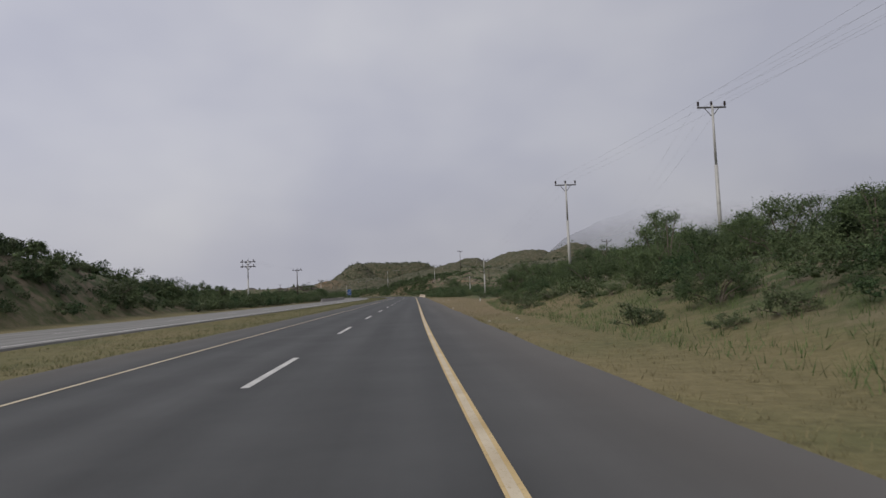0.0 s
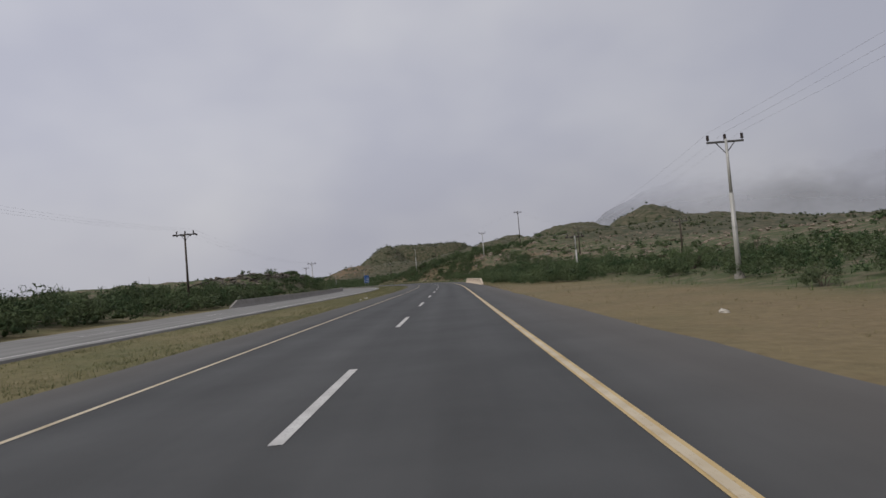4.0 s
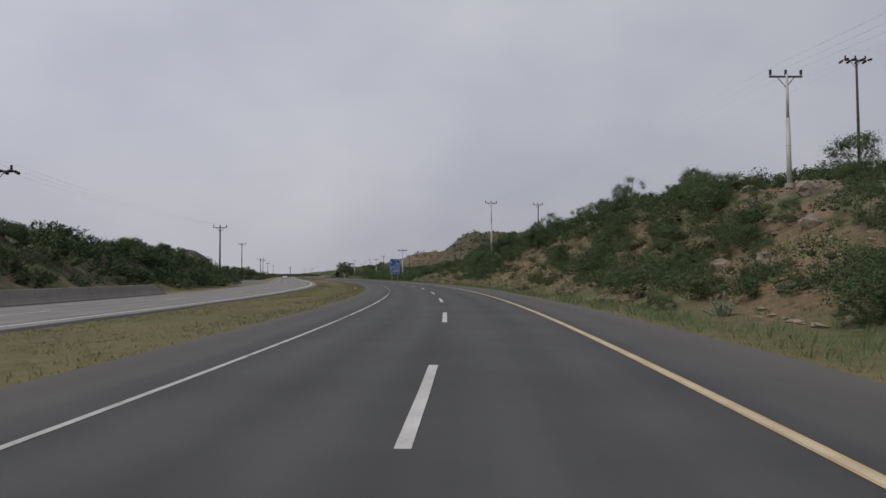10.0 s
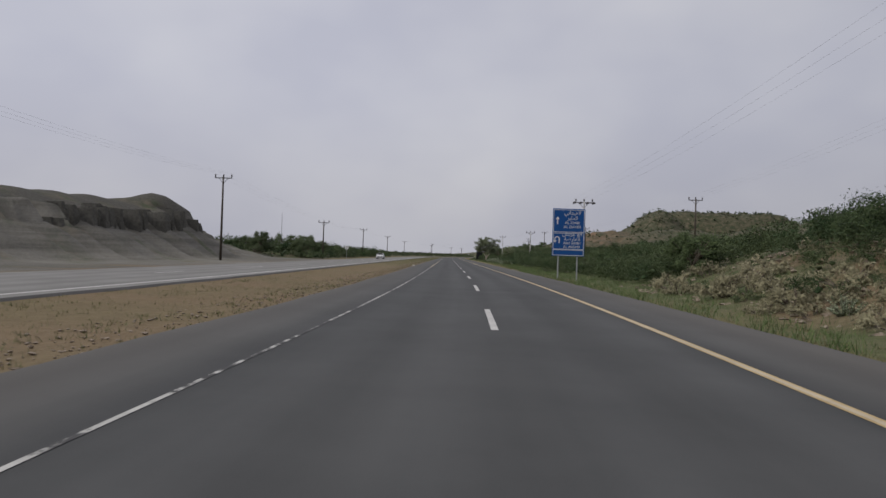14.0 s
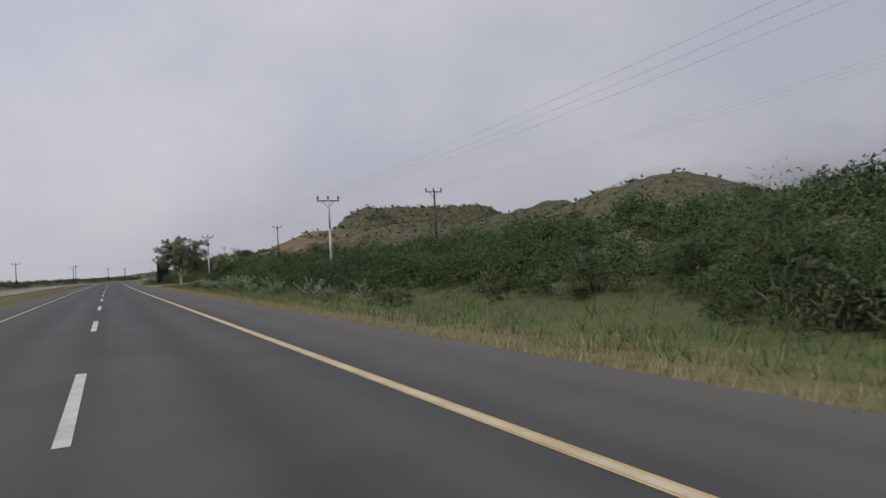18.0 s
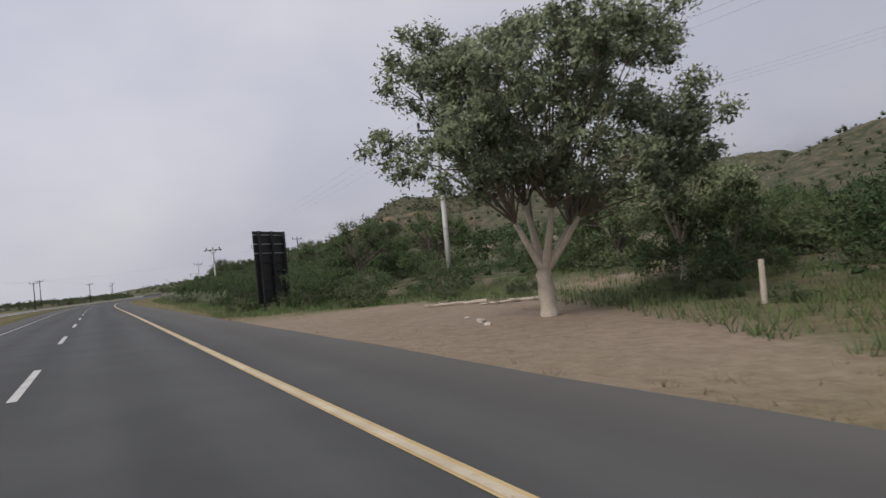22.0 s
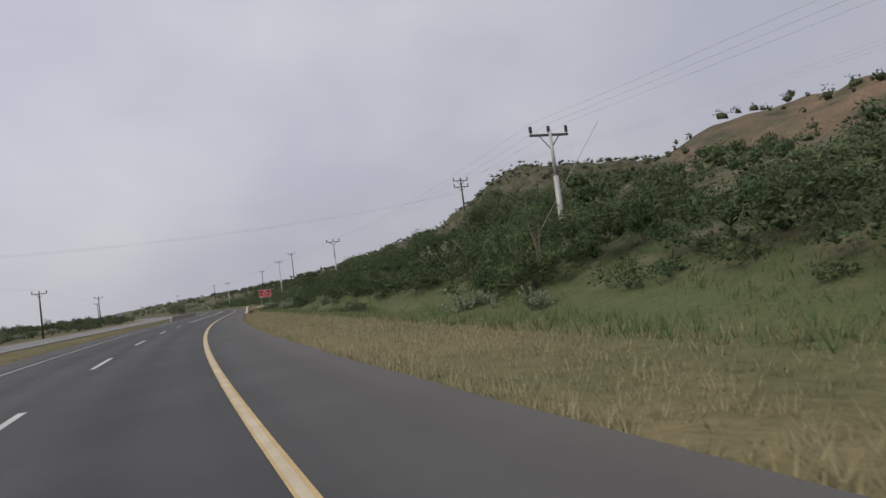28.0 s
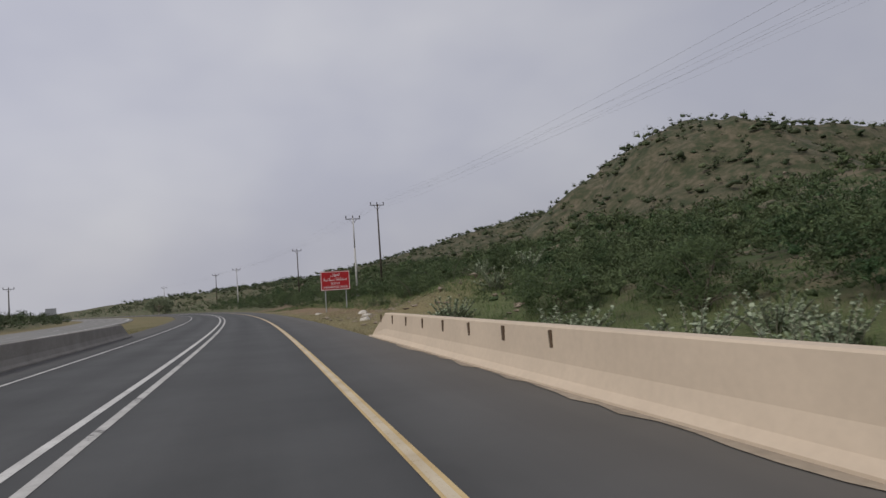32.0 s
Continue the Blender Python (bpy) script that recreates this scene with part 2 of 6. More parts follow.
def asphalt(name, dark, light, tint, dust=0.0):
    m, n, l, b = material(name, 0.82)
    co = n.new("ShaderNodeTexCoord").outputs["Object"]
    f = noise_node(n, l, co, 60, 2)
    c = noise_node(n, l, co, 0.35, 5)
    uv = n.new("ShaderNodeUVMap").outputs[0]
    stretch = n.new("ShaderNodeMapping")
    stretch.inputs["Scale"].default_value = (0.9, 0.03, 1)
    l.new(uv, stretch.inputs[0])
    lane = noise_node(n, l, stretch.outputs[0], 1.0, 3)
    base = ramp_node(n, l, f, ((0.3, dark), (0.75, light)))
    worn = ramp_node(n, l, lane, ((0.35, dark), (0.65, tint)))
    patch = ramp_node(n, l, c, ((0.35, dark), (0.7, light)))
    across = n.new("ShaderNodeSeparateXYZ")
    l.new(uv, across.inputs[0])
    wave = n.new("ShaderNodeMath")
    wave.operation = "COSINE"
    turn = n.new("ShaderNodeMath")
    turn.operation = "MULTIPLY"
    turn.inputs[1].default_value = 6.2832 / 1.825
    l.new(across.outputs[0], turn.inputs[0])
    l.new(turn.outputs[0], wave.inputs[0])
    rub = n.new("ShaderNodeMapRange")
    rub.inputs[1].default_value, rub.inputs[2].default_value = -1.0, 1.0
    rub.inputs[3].default_value, rub.inputs[4].default_value = 1.10, 0.90
    l.new(wave.outputs[0], rub.inputs[0])
    shade = n.new("ShaderNodeVectorMath")
    shade.operation = "SCALE"
    l.new(mix_node(n, l, 0.5, mix_node(n, l, 0.45, base, worn), patch), shade.inputs[0])
    l.new(rub.outputs[0], shade.inputs[3])
    side = n.new("ShaderNodeMath")
    side.operation = "ABSOLUTE"
    l.new(across.outputs[0], side.inputs[0])
    ragged = n.new("ShaderNodeMath")
    ragged.operation = "MULTIPLY_ADD"
    l.new(lane, ragged.inputs[0])
    ragged.inputs[1].default_value = 0.9
    l.new(side.outputs[0], ragged.inputs[2])
    dusty = n.new("ShaderNodeMapRange")  # dust lies on the shoulders that no wheel sweeps
    dusty.inputs[1].default_value, dusty.inputs[2].default_value = 4.1, 6.4
    dusty.inputs[4].default_value = dust
    l.new(ragged.outputs[0], dusty.inputs[0])
    l.new(mix_node(n, l, dusty.outputs[0], shade.outputs[0], (0.155, 0.14, 0.122)), b.inputs["Base Color"])
    bump_node(n, l, b, f, 0.4, 0.004)
    return m


M_ASPHALT = asphalt("dark_asphalt", (0.053, 0.0540, 0.054), (0.088, 0.0893, 0.089), (0.109, 0.109, 0.107), 0.45)
M_ASPHALT_OLD = asphalt("sunbleached_asphalt", (0.16, 0.155, 0.145), (0.25, 0.245, 0.23), (0.29, 0.28, 0.265))


def line_paint(name, dark, light, worn):
    m, n, l, b = material(name, 0.75)
    co = n.new("ShaderNodeTexCoord").outputs["Object"]
    f = noise_node(n, l, co, 26, 4, 0.7)
    c = noise_node(n, l, co, 1.1, 3)
    col = ramp_node(n, l, c, ((0.3, dark), (0.7, light)))
    chips = ramp_node(n, l, f, ((0.30, (0, 0, 0)), (0.42, (1, 1, 1))))
    l.new(mix_node(n, l, chips, worn, col), b.inputs["Base Color"])
    bump_node(n, l, b, f, 0.2, 0.003)
    return m


def flaked_paint(name, bare, lo, hi):
    """Old paint that has come off in flakes, with the road showing between."""
    m, n, l, b = material(name, 0.78)
    co = n.new("ShaderNodeTexCoord").outputs["Object"]
    f = noise_node(n, l, co, 1.6, 7, 0.8)
    c = noise_node(n, l, co, 0.16, 3)
    s = n.new("ShaderNodeMath")
    s.operation = "MULTIPLY_ADD"
    l.new(c, s.inputs[0])
    s.inputs[1].default_value = 0.55
    l.new(f, s.inputs[2])
    on = ramp_node(n, l, s.outputs[0], ((lo, (0, 0, 0)), (hi, (1, 1, 1))))
    l.new(mix_node(n, l, on, bare, ramp_node(n, l, f, ((0.35, (0.36, 0.35, 0.33)), (0.7, (0.58, 0.57, 0.54))))), b.inputs["Base Color"])
    return m


M_LINE_THIN = flaked_paint("thinning_road_paint", (0.07, 0.069, 0.069), 0.62, 0.72)
M_LINE_GONE = flaked_paint("flaked_road_paint", (0.066, 0.065, 0.065), 0.715, 0.79)
M_LINE_W = line_paint("white_road_paint", (0.44, 0.43, 0.41), (0.64, 0.63, 0.60), (0.18, 0.175, 0.17))
M_LINE_FAR = line_paint("fresh_white_road_paint", (0.62, 0.61, 0.58), (0.78, 0.77, 0.74), (0.30, 0.295, 0.28))
M_LINE_C = line_paint("cream_road_paint", (0.46, 0.38, 0.26), (0.62, 0.54, 0.40), (0.36, 0.26, 0.14))
M_YELLOW = grain("yellow_sleeve", (0.50, 0.36, 0.08), (0.62, 0.45, 0.12), 12, 2, 0.6, 0.05, 0.002)
M_CARPAINT = grain("white_car_paint", (0.66, 0.66, 0.66), (0.74, 0.74, 0.74), 4, 1, 0.25, 0.0, 0.001, 0, 0.08)
M_TYRE = grain("tyre_rubber", (0.018, 0.018, 0.018), (0.035, 0.035, 0.035), 20, 2, 0.85, 0.2, 0.004)
M_GLASS = grain("dark_car_glass", (0.012, 0.014, 0.016), (0.02, 0.022, 0.024), 4, 1, 0.06, 0.0, 0.001)
M_PLASTER = grain("pale_plaster", (0.38, 0.36, 0.33), (0.52, 0.50, 0.46), 6, 0.5, 0.9, 0.1, 0.01)
M_LINE_Y = line_paint("yellow_road_paint", (0.46, 0.33, 0.15), (0.60, 0.46, 0.24), (0.28, 0.22, 0.14))


def earth(name):
    """Ground: grass, straw, brown soil and bare grey cuttings, in zones of the terrain."""
    m, n, l, b = material(name, 0.95)
    co = n.new("ShaderNodeTexCoord").outputs["Object"]
    z = n.new("ShaderNodeAttribute")
    z.attribute_name = "zone"
    sep = n.new("ShaderNodeSeparateColor")
    l.new(z.outputs["Color"], sep.inputs[0])
    f = noise_node(n, l, co, 3.0, 6, 0.7)
    c = noise_node(n, l, co, 0.12, 5)
    g = noise_node(n, l, co, 0.7, 4)
    soil = mix_node(n, l, c, ramp_node(n, l, f, ((0.3, (0.13, 0.092, 0.056)), (0.7, (0.25, 0.19, 0.12)))), (0.20, 0.135, 0.078))
    weedy = ramp_node(n, l, c, ((0.45, (0, 0, 0)), (0.64, (1, 1, 1))))
    straw = mix_node(n, l, weedy, ramp_node(n, l, f, ((0.3, (0.152, 0.126, 0.060)), (0.7, (0.248, 0.208, 0.104)))), ramp_node(n, l, f, ((0.3, (0.085, 0.09, 0.038)), (0.7, (0.165, 0.16, 0.07)))))
    lush = n.new("ShaderNodeAttribute")
    lush.attribute_name = "lush"
    straw = mix_node(n, l, lush.outputs["Fac"], straw, ramp_node(n, l, f, ((0.3, (0.082, 0.086, 0.034)), (0.7, (0.165, 0.155, 0.068)))))
    blade = noise_node(n, l, co, 11.0, 5, 0.75)
    green = mix_node(n, l, 0.5, ramp_node(n, l, f, ((0.3, (0.066, 0.090, 0.031)), (0.7, (0.140, 0.162, 0.066)))), ramp_node(n, l, blade, ((0.35, (0.035, 0.045, 0.018)), (0.65, (0.160, 0.180, 0.078)))))
    hill = ramp_node(n, l, g, ((0.34, (0.066, 0.074, 0.037)), (0.50, (0.114, 0.102, 0.063)), (0.68, (0.19, 0.154, 0.106))))
    strata = n.new("ShaderNodeMapping")
    strata.inputs["Scale"].default_value = (0.02, 0.02, 0.55)
    l.new(co, strata.inputs[0])
    bands = noise_node(n, l, strata.outputs[0], 2.2, 4, 0.65)
    bare = mix_node(n, l, 0.5, ramp_node(n, l, f, ((0.3, (0.118, 0.112, 0.095)), (0.7, (0.222, 0.213, 0.185)))), ramp_node(n, l, bands, ((0.36, (0.07, 0.064, 0.056)), (0.5, (0.16, 0.15, 0.13)), (0.66, (0.25, 0.235, 0.205)))))
    cap = n.new("ShaderNodeAttribute")
    cap.attribute_name = "cap"
    bare = mix_node(n, l, cap.outputs["Fac"], bare, ramp_node(n, l, f, ((0.3, (0.055, 0.052, 0.044)), (0.7, (0.12, 0.113, 0.095)))))
    far = n.new("ShaderNodeAttribute")
    far.attribute_name = "far_hill"
    slope = ramp_node(n, l, noise_node(n, l, co, 0.28, 7, 0.72), ((0.40, (0.044, 0.055, 0.028)), (0.50, (0.079, 0.077, 0.046)), (0.60, (0.124, 0.106, 0.071)), (0.76, (0.185, 0.154, 0.11))))
    rust = n.new("ShaderNodeAttribute")
    rust.attribute_name = "rust"
    red = ramp_node(n, l, f, ((0.3, (0.12, 0.075, 0.046)), (0.7, (0.29, 0.20, 0.13))))
    cover = ramp_node(n, l, g, ((0.42, (0, 0, 0)), (0.55, (1, 1, 1))))
    meadow = n.new("ShaderNodeAttribute")
    meadow.attribute_name = "meadow"
    brush = ramp_node(n, l, f, ((0.3, (0.036, 0.055, 0.021)), (0.7, (0.088, 0.113, 0.045))))
    dust = n.new("ShaderNodeAttribute")
    dust.attribute_name = "dust"
    soil = mix_node(n, l, dust.outputs["Fac"], soil, ramp_node(n, l, f, ((0.3, (0.225, 0.168, 0.12)), (0.7, (0.335, 0.262, 0.195)))))
    verge = mix_node(n, l, sep.outputs[1], soil, straw)
    col = mix_node(n, l, sep.outputs[0], verge, mix_node(n, l, far.outputs["Fac"], mix_node(n, l, meadow.outputs["Fac"], mix_node(n, l, cover, brush, hill), green), slope))
    col = mix_node(n, l, sep.outputs[2], col, mix_node(n, l, mix_node(n, l, rust.outputs["Fac"], (0, 0, 0), ramp_node(n, l, c, ((0.26, (0.35, 0.35, 0.35)), (0.42, (1, 1, 1))))), bare, red))
    l.new(col, b.inputs["Base Color"])
    bump_node(n, l, b, f, 0.7, 0.12)
    return m


M_EARTH = earth("dry_hill_ground")

# ---- the line of the road ----
STEP, FIRST = 30.0, -60.0
BEND = [-21.88, -15.79, -9.61, -3.23, 0.07, 0.58, -0.23, -0.69, 0.82, 5.12, 10.83, 16.36, 21.02, 23.01, 21.94, 18.41, 11.16, 3.21, -0.49, -0.04, 0.39, -0.05, -1.04, -1.46, 0.23, 1.5, -1.86, -8.67, -14.44, -16.88, -16.3, -12.06, -4.84, 1.81, 7.01, 10.67, 13.49, 15.75, 17.52, 18.89, 19.92, 20.67, 21.2]  # 1e-4 per metre, to the left
DS = 2.0
AX_S = np.arange(FIRST, 1700.0, DS)
_k = np.interp(AX_S, FIRST + np.arange(len(BEND)) * STEP, BEND, right=0.0) * 1e-4
_psi = np.cumsum(_k) * DS
_psi -= np.interp(0, AX_S, _psi)
_x = np.cumsum(-np.sin(_psi)) * DS
_y = np.cumsum(np.cos(_psi)) * DS
_x -= np.interp(0, AX_S, _x)
_y -= np.interp(0, AX_S, _y)


def at(s, d, z=0.0):
    """World place from the distance along the lane line and the distance to its right."""
    p = np.interp(s, AX_S, _psi)
    return (float(np.interp(s, AX_S, _x) + d * math.cos(p)), float(np.interp(s, AX_S, _y) + d * math.sin(p)), z)


def heading(s):
    return math.degrees(float(np.interp(s, AX_S, _psi)))


def along(x, y):
    """Distances along and to the right of the lane line, for arrays of places."""
    x, y = np.asarray(x, float), np.asarray(y, float)
    k = slice(0, len(AX_S), 5)
    best = np.full(x.shape, 1e18)
    s = np.zeros(x.shape)
    for a, px, py in zip(AX_S[k], _x[k], _y[k]):
        q = (x - px) ** 2 + (y - py) ** 2
        m = q < best
        best[m], s[m] = q[m], a
    for _ in range(4):
        p = np.interp(s, AX_S, _psi)
        ex, ey = x - np.interp(s, AX_S, _x), y - np.interp(s, AX_S, _y)
        s = np.clip(s - ex * np.sin(p) + ey * np.cos(p), AX_S[0], AX_S[-1])
    p = np.interp(s, AX_S, _psi)
    ex, ey = x - np.interp(s, AX_S, _x), y - np.interp(s, AX_S, _y)
    return s, ex * np.cos(p) + ey * np.sin(p)


# ---- terrain ----
RS = (-50, 30, 75, 95, 108, 138, 170, 238, 300, 330, 352, 382, 414, 440, 465, 495, 533, 572, 650, 708, 762, 820, 880, 920, 960, 1040, 1150)
R_TOE = (10, 10, 12, 13, 16, 18, 18, 13, 11, 10.5, 10, 9.5, 9, 9, 11, 13, 12, 13, 20, 14, 13, 15, 14, 10, 10, 9, 10)
R_BANK = (3, 3.2, 3, 2.2, 2.2, 0.5, 0.5, 1.2, 4, 7.8, 9, 7.2, 5.4, 3.5, 1.5, 2, 2, 1.2, 0.4, 1.8, 2.5, 2.5, 3.6, 3.2, 2, 2, 2)
R_RIDGE = (5, 5, 6, 5, 4.5, 3, 4, 5.5, 7.5, 10.5, 13.5, 12.5, 9, 8, 5, 5.5, 5, 4.5, 4, 5, 6, 7, 11, 11, 9, 8, 8)
LS = (-50, 55, 75, 98, 118, 225, 250, 320, 375, 397, 418, 430, 445, 492, 503, 511, 519, 530, 556)
L_BANK = (8.0, 7.6, 6.4, 3.0, 1.0, 1.6, 5.0, 5.3, 4.0, 3.7, 3.0, 4.6, 7.3, 8.2, 7.6, 5.8, 3.9, 2.0, 1.2)
VS = (0, 60, 95, 110, 185, 215, 260, 300, 440, 500, 560, 615, 630, 637, 645, 653, 661, 667, 690, 700, 760, 840, 880, 905, 955, 962, 1030, 1050)
V_EDGE = (10, 11, 14, 17, 17, 12, 10, 9.5, 8.5, 8.5, 9, 9, 8.2, 11.0, 14.6, 17, 15, 7.6, 7.8, 9.5, 10.5, 13, 12, 9.5, 8.5, 14, 14, 9)  # where the mown verge ends
HILLS = (  # x, y, height, half-widths across and along, squareness
    (162, 585, 31.7, 37, 44, 1.0), (148, 571, 17.8, 94, 110, 1.54), (68, 781, 26.2, 53, 52, 1.0), (227, 1133, 56.3, 92, 85, 1.14),
    (-11, 1135, 42.2, 97, 50, 2.27), (-65, 1116, 43.7, 34, 62, 1.12), (-29, 1325, 40.2, 114, 67, 1.0), (133, 1205, 48.9, 78, 58, 1.0),
    (-37, 851, 12.5, 36, 42, 1.19), (-82, 873, 10.5, 25, 48, 1.34), (56, 930, 20.0, 71, 90, 1.19), (250, 735, 33.7, 110, 136, 1.06))


def bumps(x, y, size, seed):
    """Smooth random relief from turned waves."""
    r = np.random.RandomState(seed)
    h = np.zeros(np.shape(x))
    for k in range(7):
        a, w, ph = r.uniform(0, 6.28), 6.28 / (size * r.uniform(0.5, 1.6)), r.uniform(0, 6.28, 2)
        h += np.sin(w * (x * math.cos(a) + y * math.sin(a)) + ph[0]) * np.sin(w * 0.7 * (y * math.cos(a) - x * math.sin(a)) + ph[1])
    return h / 3.0


def ease(a, b, v):
    t = np.clip((v - a) / np.maximum(b - a, 1e-6), 0, 1)
    return t * t * (3 - 2 * t)


def relief(x, y, s=None, d=None):
    """Height of the ground."""
    if s is None:
        s, d = along(x, y)
    toe, bank, ridge = (np.interp(s, RS, q) for q in (R_TOE, R_BANK, R_RIDGE))
    right = bank * ease(toe, 23, d) + (ridge - bank) * ease(22, 58, d)
    out = np.clip((d - 14) / 20, 0, 1)
    right += out * (0.35 * bumps(x, y, 11, 3) + 0.7 * bumps(x, y, 30, 4) * np.clip((d - 20) / 30, 0, 1)) * np.clip(ridge / 6, 0.3, 1.6)
    right += 1.7 * np.exp(-(((s - 966) / 9) ** 2) - ((d - 15.5) / 4.5) ** 2)  # spoil heap past the culvert
    hills = np.zeros(np.shape(x))
    for hx, hy, hz, wx, wy, sq in HILLS:
        e = ((x - hx) / wx) ** 2 + ((y - hy) / wy) ** 2
        hills = np.maximum(hills, hz * np.exp(-0.7 * e**sq)) + 0.06 * hz * np.exp(-e * 0.6)
    hills *= 1 + 0.035 * bumps(x, y, 70, 8) + 0.035 * bumps(x, y, 26, 9) + 0.012 * bumps(x, y, 11, 10)
    right += hills * ease(24, 75, d)
    lb = np.interp(s, LS, L_BANK)
    flank = -d
    mound = np.exp(-(np.abs((s - 502) / 5.0) ** 1.4)) * np.exp(-(((flank - 47) / 5) ** 2)) * 3.4
    pit = np.interp(s, (418, 430, 538, 553), (0, 1, 1, 0))
    flute = np.sin(s * 0.9 + 2.0 * np.sin(s * 0.23)) * 0.8 + np.sin(s * 2.1 + 1.0) * 0.6
    left = lb * ((1 - pit) * ease(27, 36, flank) + pit * (0.45 * ease(35.5, 43, flank + 1.2 * flute) + 0.30 * ease(43.2, 44.4, flank + 1.5 * flute) + 0.25 * ease(44.6, 52, flank))) + mound + (0.35 - 0.22 * pit) * bumps(x, y, 12, 5) * ease(28, 36, flank) * np.clip(lb / 3, 0.2, 1.3)
    left -= ease(70, 160, flank) * lb * 0.8
    base = np.where(d > 0, right, left)
    dip = -0.10 - 0.12 * ease(6.2, 8, np.abs(d + 9.8) * 0 + np.where(d > 0, d, 0)) - 0.10 * np.exp(-(((d + 9.8) / 2.2) ** 2))
    return base + dip


# ---- mesh helpers ----
def mesh_from(name, verts, faces, mat=None, smooth=False, uv=None):
    """A mesh from arrays; faces all have the same number of corners."""
    v, f = np.asarray(verts, np.float32), np.asarray(faces, np.int32)
    me = bpy.data.meshes.new(name)
    me.vertices.add(len(v))
    me.vertices.foreach_set("co", v.ravel())
    me.loops.add(f.size)
    me.loops.foreach_set("vertex_index", f.ravel())
    me.polygons.add(len(f))
    me.polygons.foreach_set("loop_start", np.arange(0, f.size, f.shape[1], dtype=np.int32))
    me.polygons.foreach_set("use_smooth", np.full(len(f), smooth))
    if uv is not None:
        layer = me.uv_layers.new(name="UVMap")
        layer.data.foreach_set("uv", np.asarray(uv, np.float32)[f.ravel()].ravel())
    me.update(calc_edges=True)
    if mat:
        me.materials.append(mat)
    return me


def part(name, bm, mat, parent, label="", smooth=False):
    """Links a bmesh as one mesh object under a thing or a part."""
    me = bpy.data.meshes.new(name)
    for f in bm.faces:
        f.smooth = smooth
    bm.to_mesh(me)
    bm.free()
    me.materials.append(mat)
    ob = new(name, me)
    ob.parent = parent
    if label:
        ob["label"] = label
    return ob


def child(name, me, parent, label=""):
    ob = new(name, me)
    ob.parent = parent
    if label:
        ob["label"] = label
    return ob


def box(bm, size, m=Matrix(), bevel=0.0):
    made = bmesh.ops.create_cube(bm, size=1.0, matrix=m @ Matrix.Diagonal((*size, 1)))
    if bevel:
        edges = list({e for v in made["verts"] for e in v.link_edges})
        bmesh.ops.bevel(bm, geom=edges, offset=bevel, segments=2, affect="EDGES", profile=0.6)
    return made["verts"]


def tube(bm, a, b, ra, rb, sides=8, cap=True):
    a, b = Vector(a), Vector(b)
    m = Matrix.Translation((a + b) / 2) @ (b - a).to_track_quat("Z", "Y").to_matrix().to_4x4()
    bmesh.ops.create_cone(bm, cap_ends=cap, segments=sides, radius1=ra, radius2=rb, depth=(b - a).length, matrix=m)


def limb(bm, points, r0, r1, sides=6):
    """A bent tapered limb through points, as one skin."""
    pts = [Vector(p) for p in points]
    n, last = len(pts) - 1, None
    for k, p in enumerate(pts):
        way = (pts[min(k + 1, n)] - pts[max(k - 1, 0)]).normalized()
        turn = way.to_track_quat("Z", "Y")
        r = r0 + (r1 - r0) * k / n
        ring = [bm.verts.new(p + turn @ Vector((r * math.cos(6.2832 * q / sides), r * math.sin(6.2832 * q / sides), 0))) for q in range(sides)]
        if last:
            for q in range(sides):
                bm.faces.new((last[q], last[(q + 1) % sides], ring[(q + 1) % sides], ring[q]))
        last = ring
    bm.faces.new(last)


def ribbon(name, s0, s1, d0, d1, z, mat, thick=0.0, step=3.0, wave=0.0, seed=1):
    """A strip of the road's surface between two distances from the lane line, with closed sides when it is thick."""
    s = np.linspace(s0, s1, max(2, int(round((s1 - s0) / step)) + 1))
    p = np.interp(s, AX_S, _psi)
    cx, cy = np.interp(s, AX_S, _x), np.interp(s, AX_S, _y)
    r = np.random.RandomState(seed)

    def edge(d):
        w = d + wave * (r.rand(len(s)) - 0.5)
        return np.stack([cx + w * np.cos(p), cy + w * np.sin(p), np.full(len(s), z)], 1), np.stack([w, s], 1)

    cols = [edge(d0), edge(d1)]
    rings = [c[0] for c in cols]
    uvs = [c[1] for c in cols]
    if thick:
        rings = [rings[0] - (0.12, 0, thick), rings[0], rings[1], rings[1] - (-0.12, 0, thick)]
        uvs = [uvs[0], uvs[0], uvs[1], uvs[1]]
    n, k = len(s), len(rings)
    v = np.concatenate(rings)
    f = [np.stack([a * n + np.arange(n - 1), (a + 1) * n + np.arange(n - 1), (a + 1) * n + np.arange(1, n), a * n + np.arange(1, n)], 1) for a in range(k - 1)]
    return mesh_from(name, v, np.concatenate(f), mat, False, np.concatenate(uvs))


# ---- ground ----
def axis(lo, hi, step, far):
    core = list(np.arange(lo, hi + step, step))
    a, b, g = core[0], core[-1], step
    while b < far:
        g *= 1.25
        b += g
        core.append(b)
    g = step
    while a > -far:
        g *= 1.25
        a -= g
        core.insert(0, a)
    return np.array(core)


GX, GY = axis(-330, 290, 3.0, 4300), axis(-90, 1330, 3.0, 4600)
GX = np.unique(np.concatenate([GX, np.arange(-113, -62, 1.0)]))  # finer over the quarry face
GY = np.unique(np.concatenate([GY, np.arange(412, 506, 1.0)]))
mx, my = np.meshgrid(GX, GY)
gs, gd = along(mx.ravel(), my.ravel())
gz = relief(mx.ravel(), my.ravel(), gs, gd)
away = np.hypot(np.clip(np.abs(mx.ravel() + 20) - 400, 0, None), np.clip(np.abs(my.ravel() - 620) - 800, 0, None))
gz = gz * np.exp(-away / 500) - 0.3 * ease(0, 400, away)
nx, ny = len(GX), len(GY)
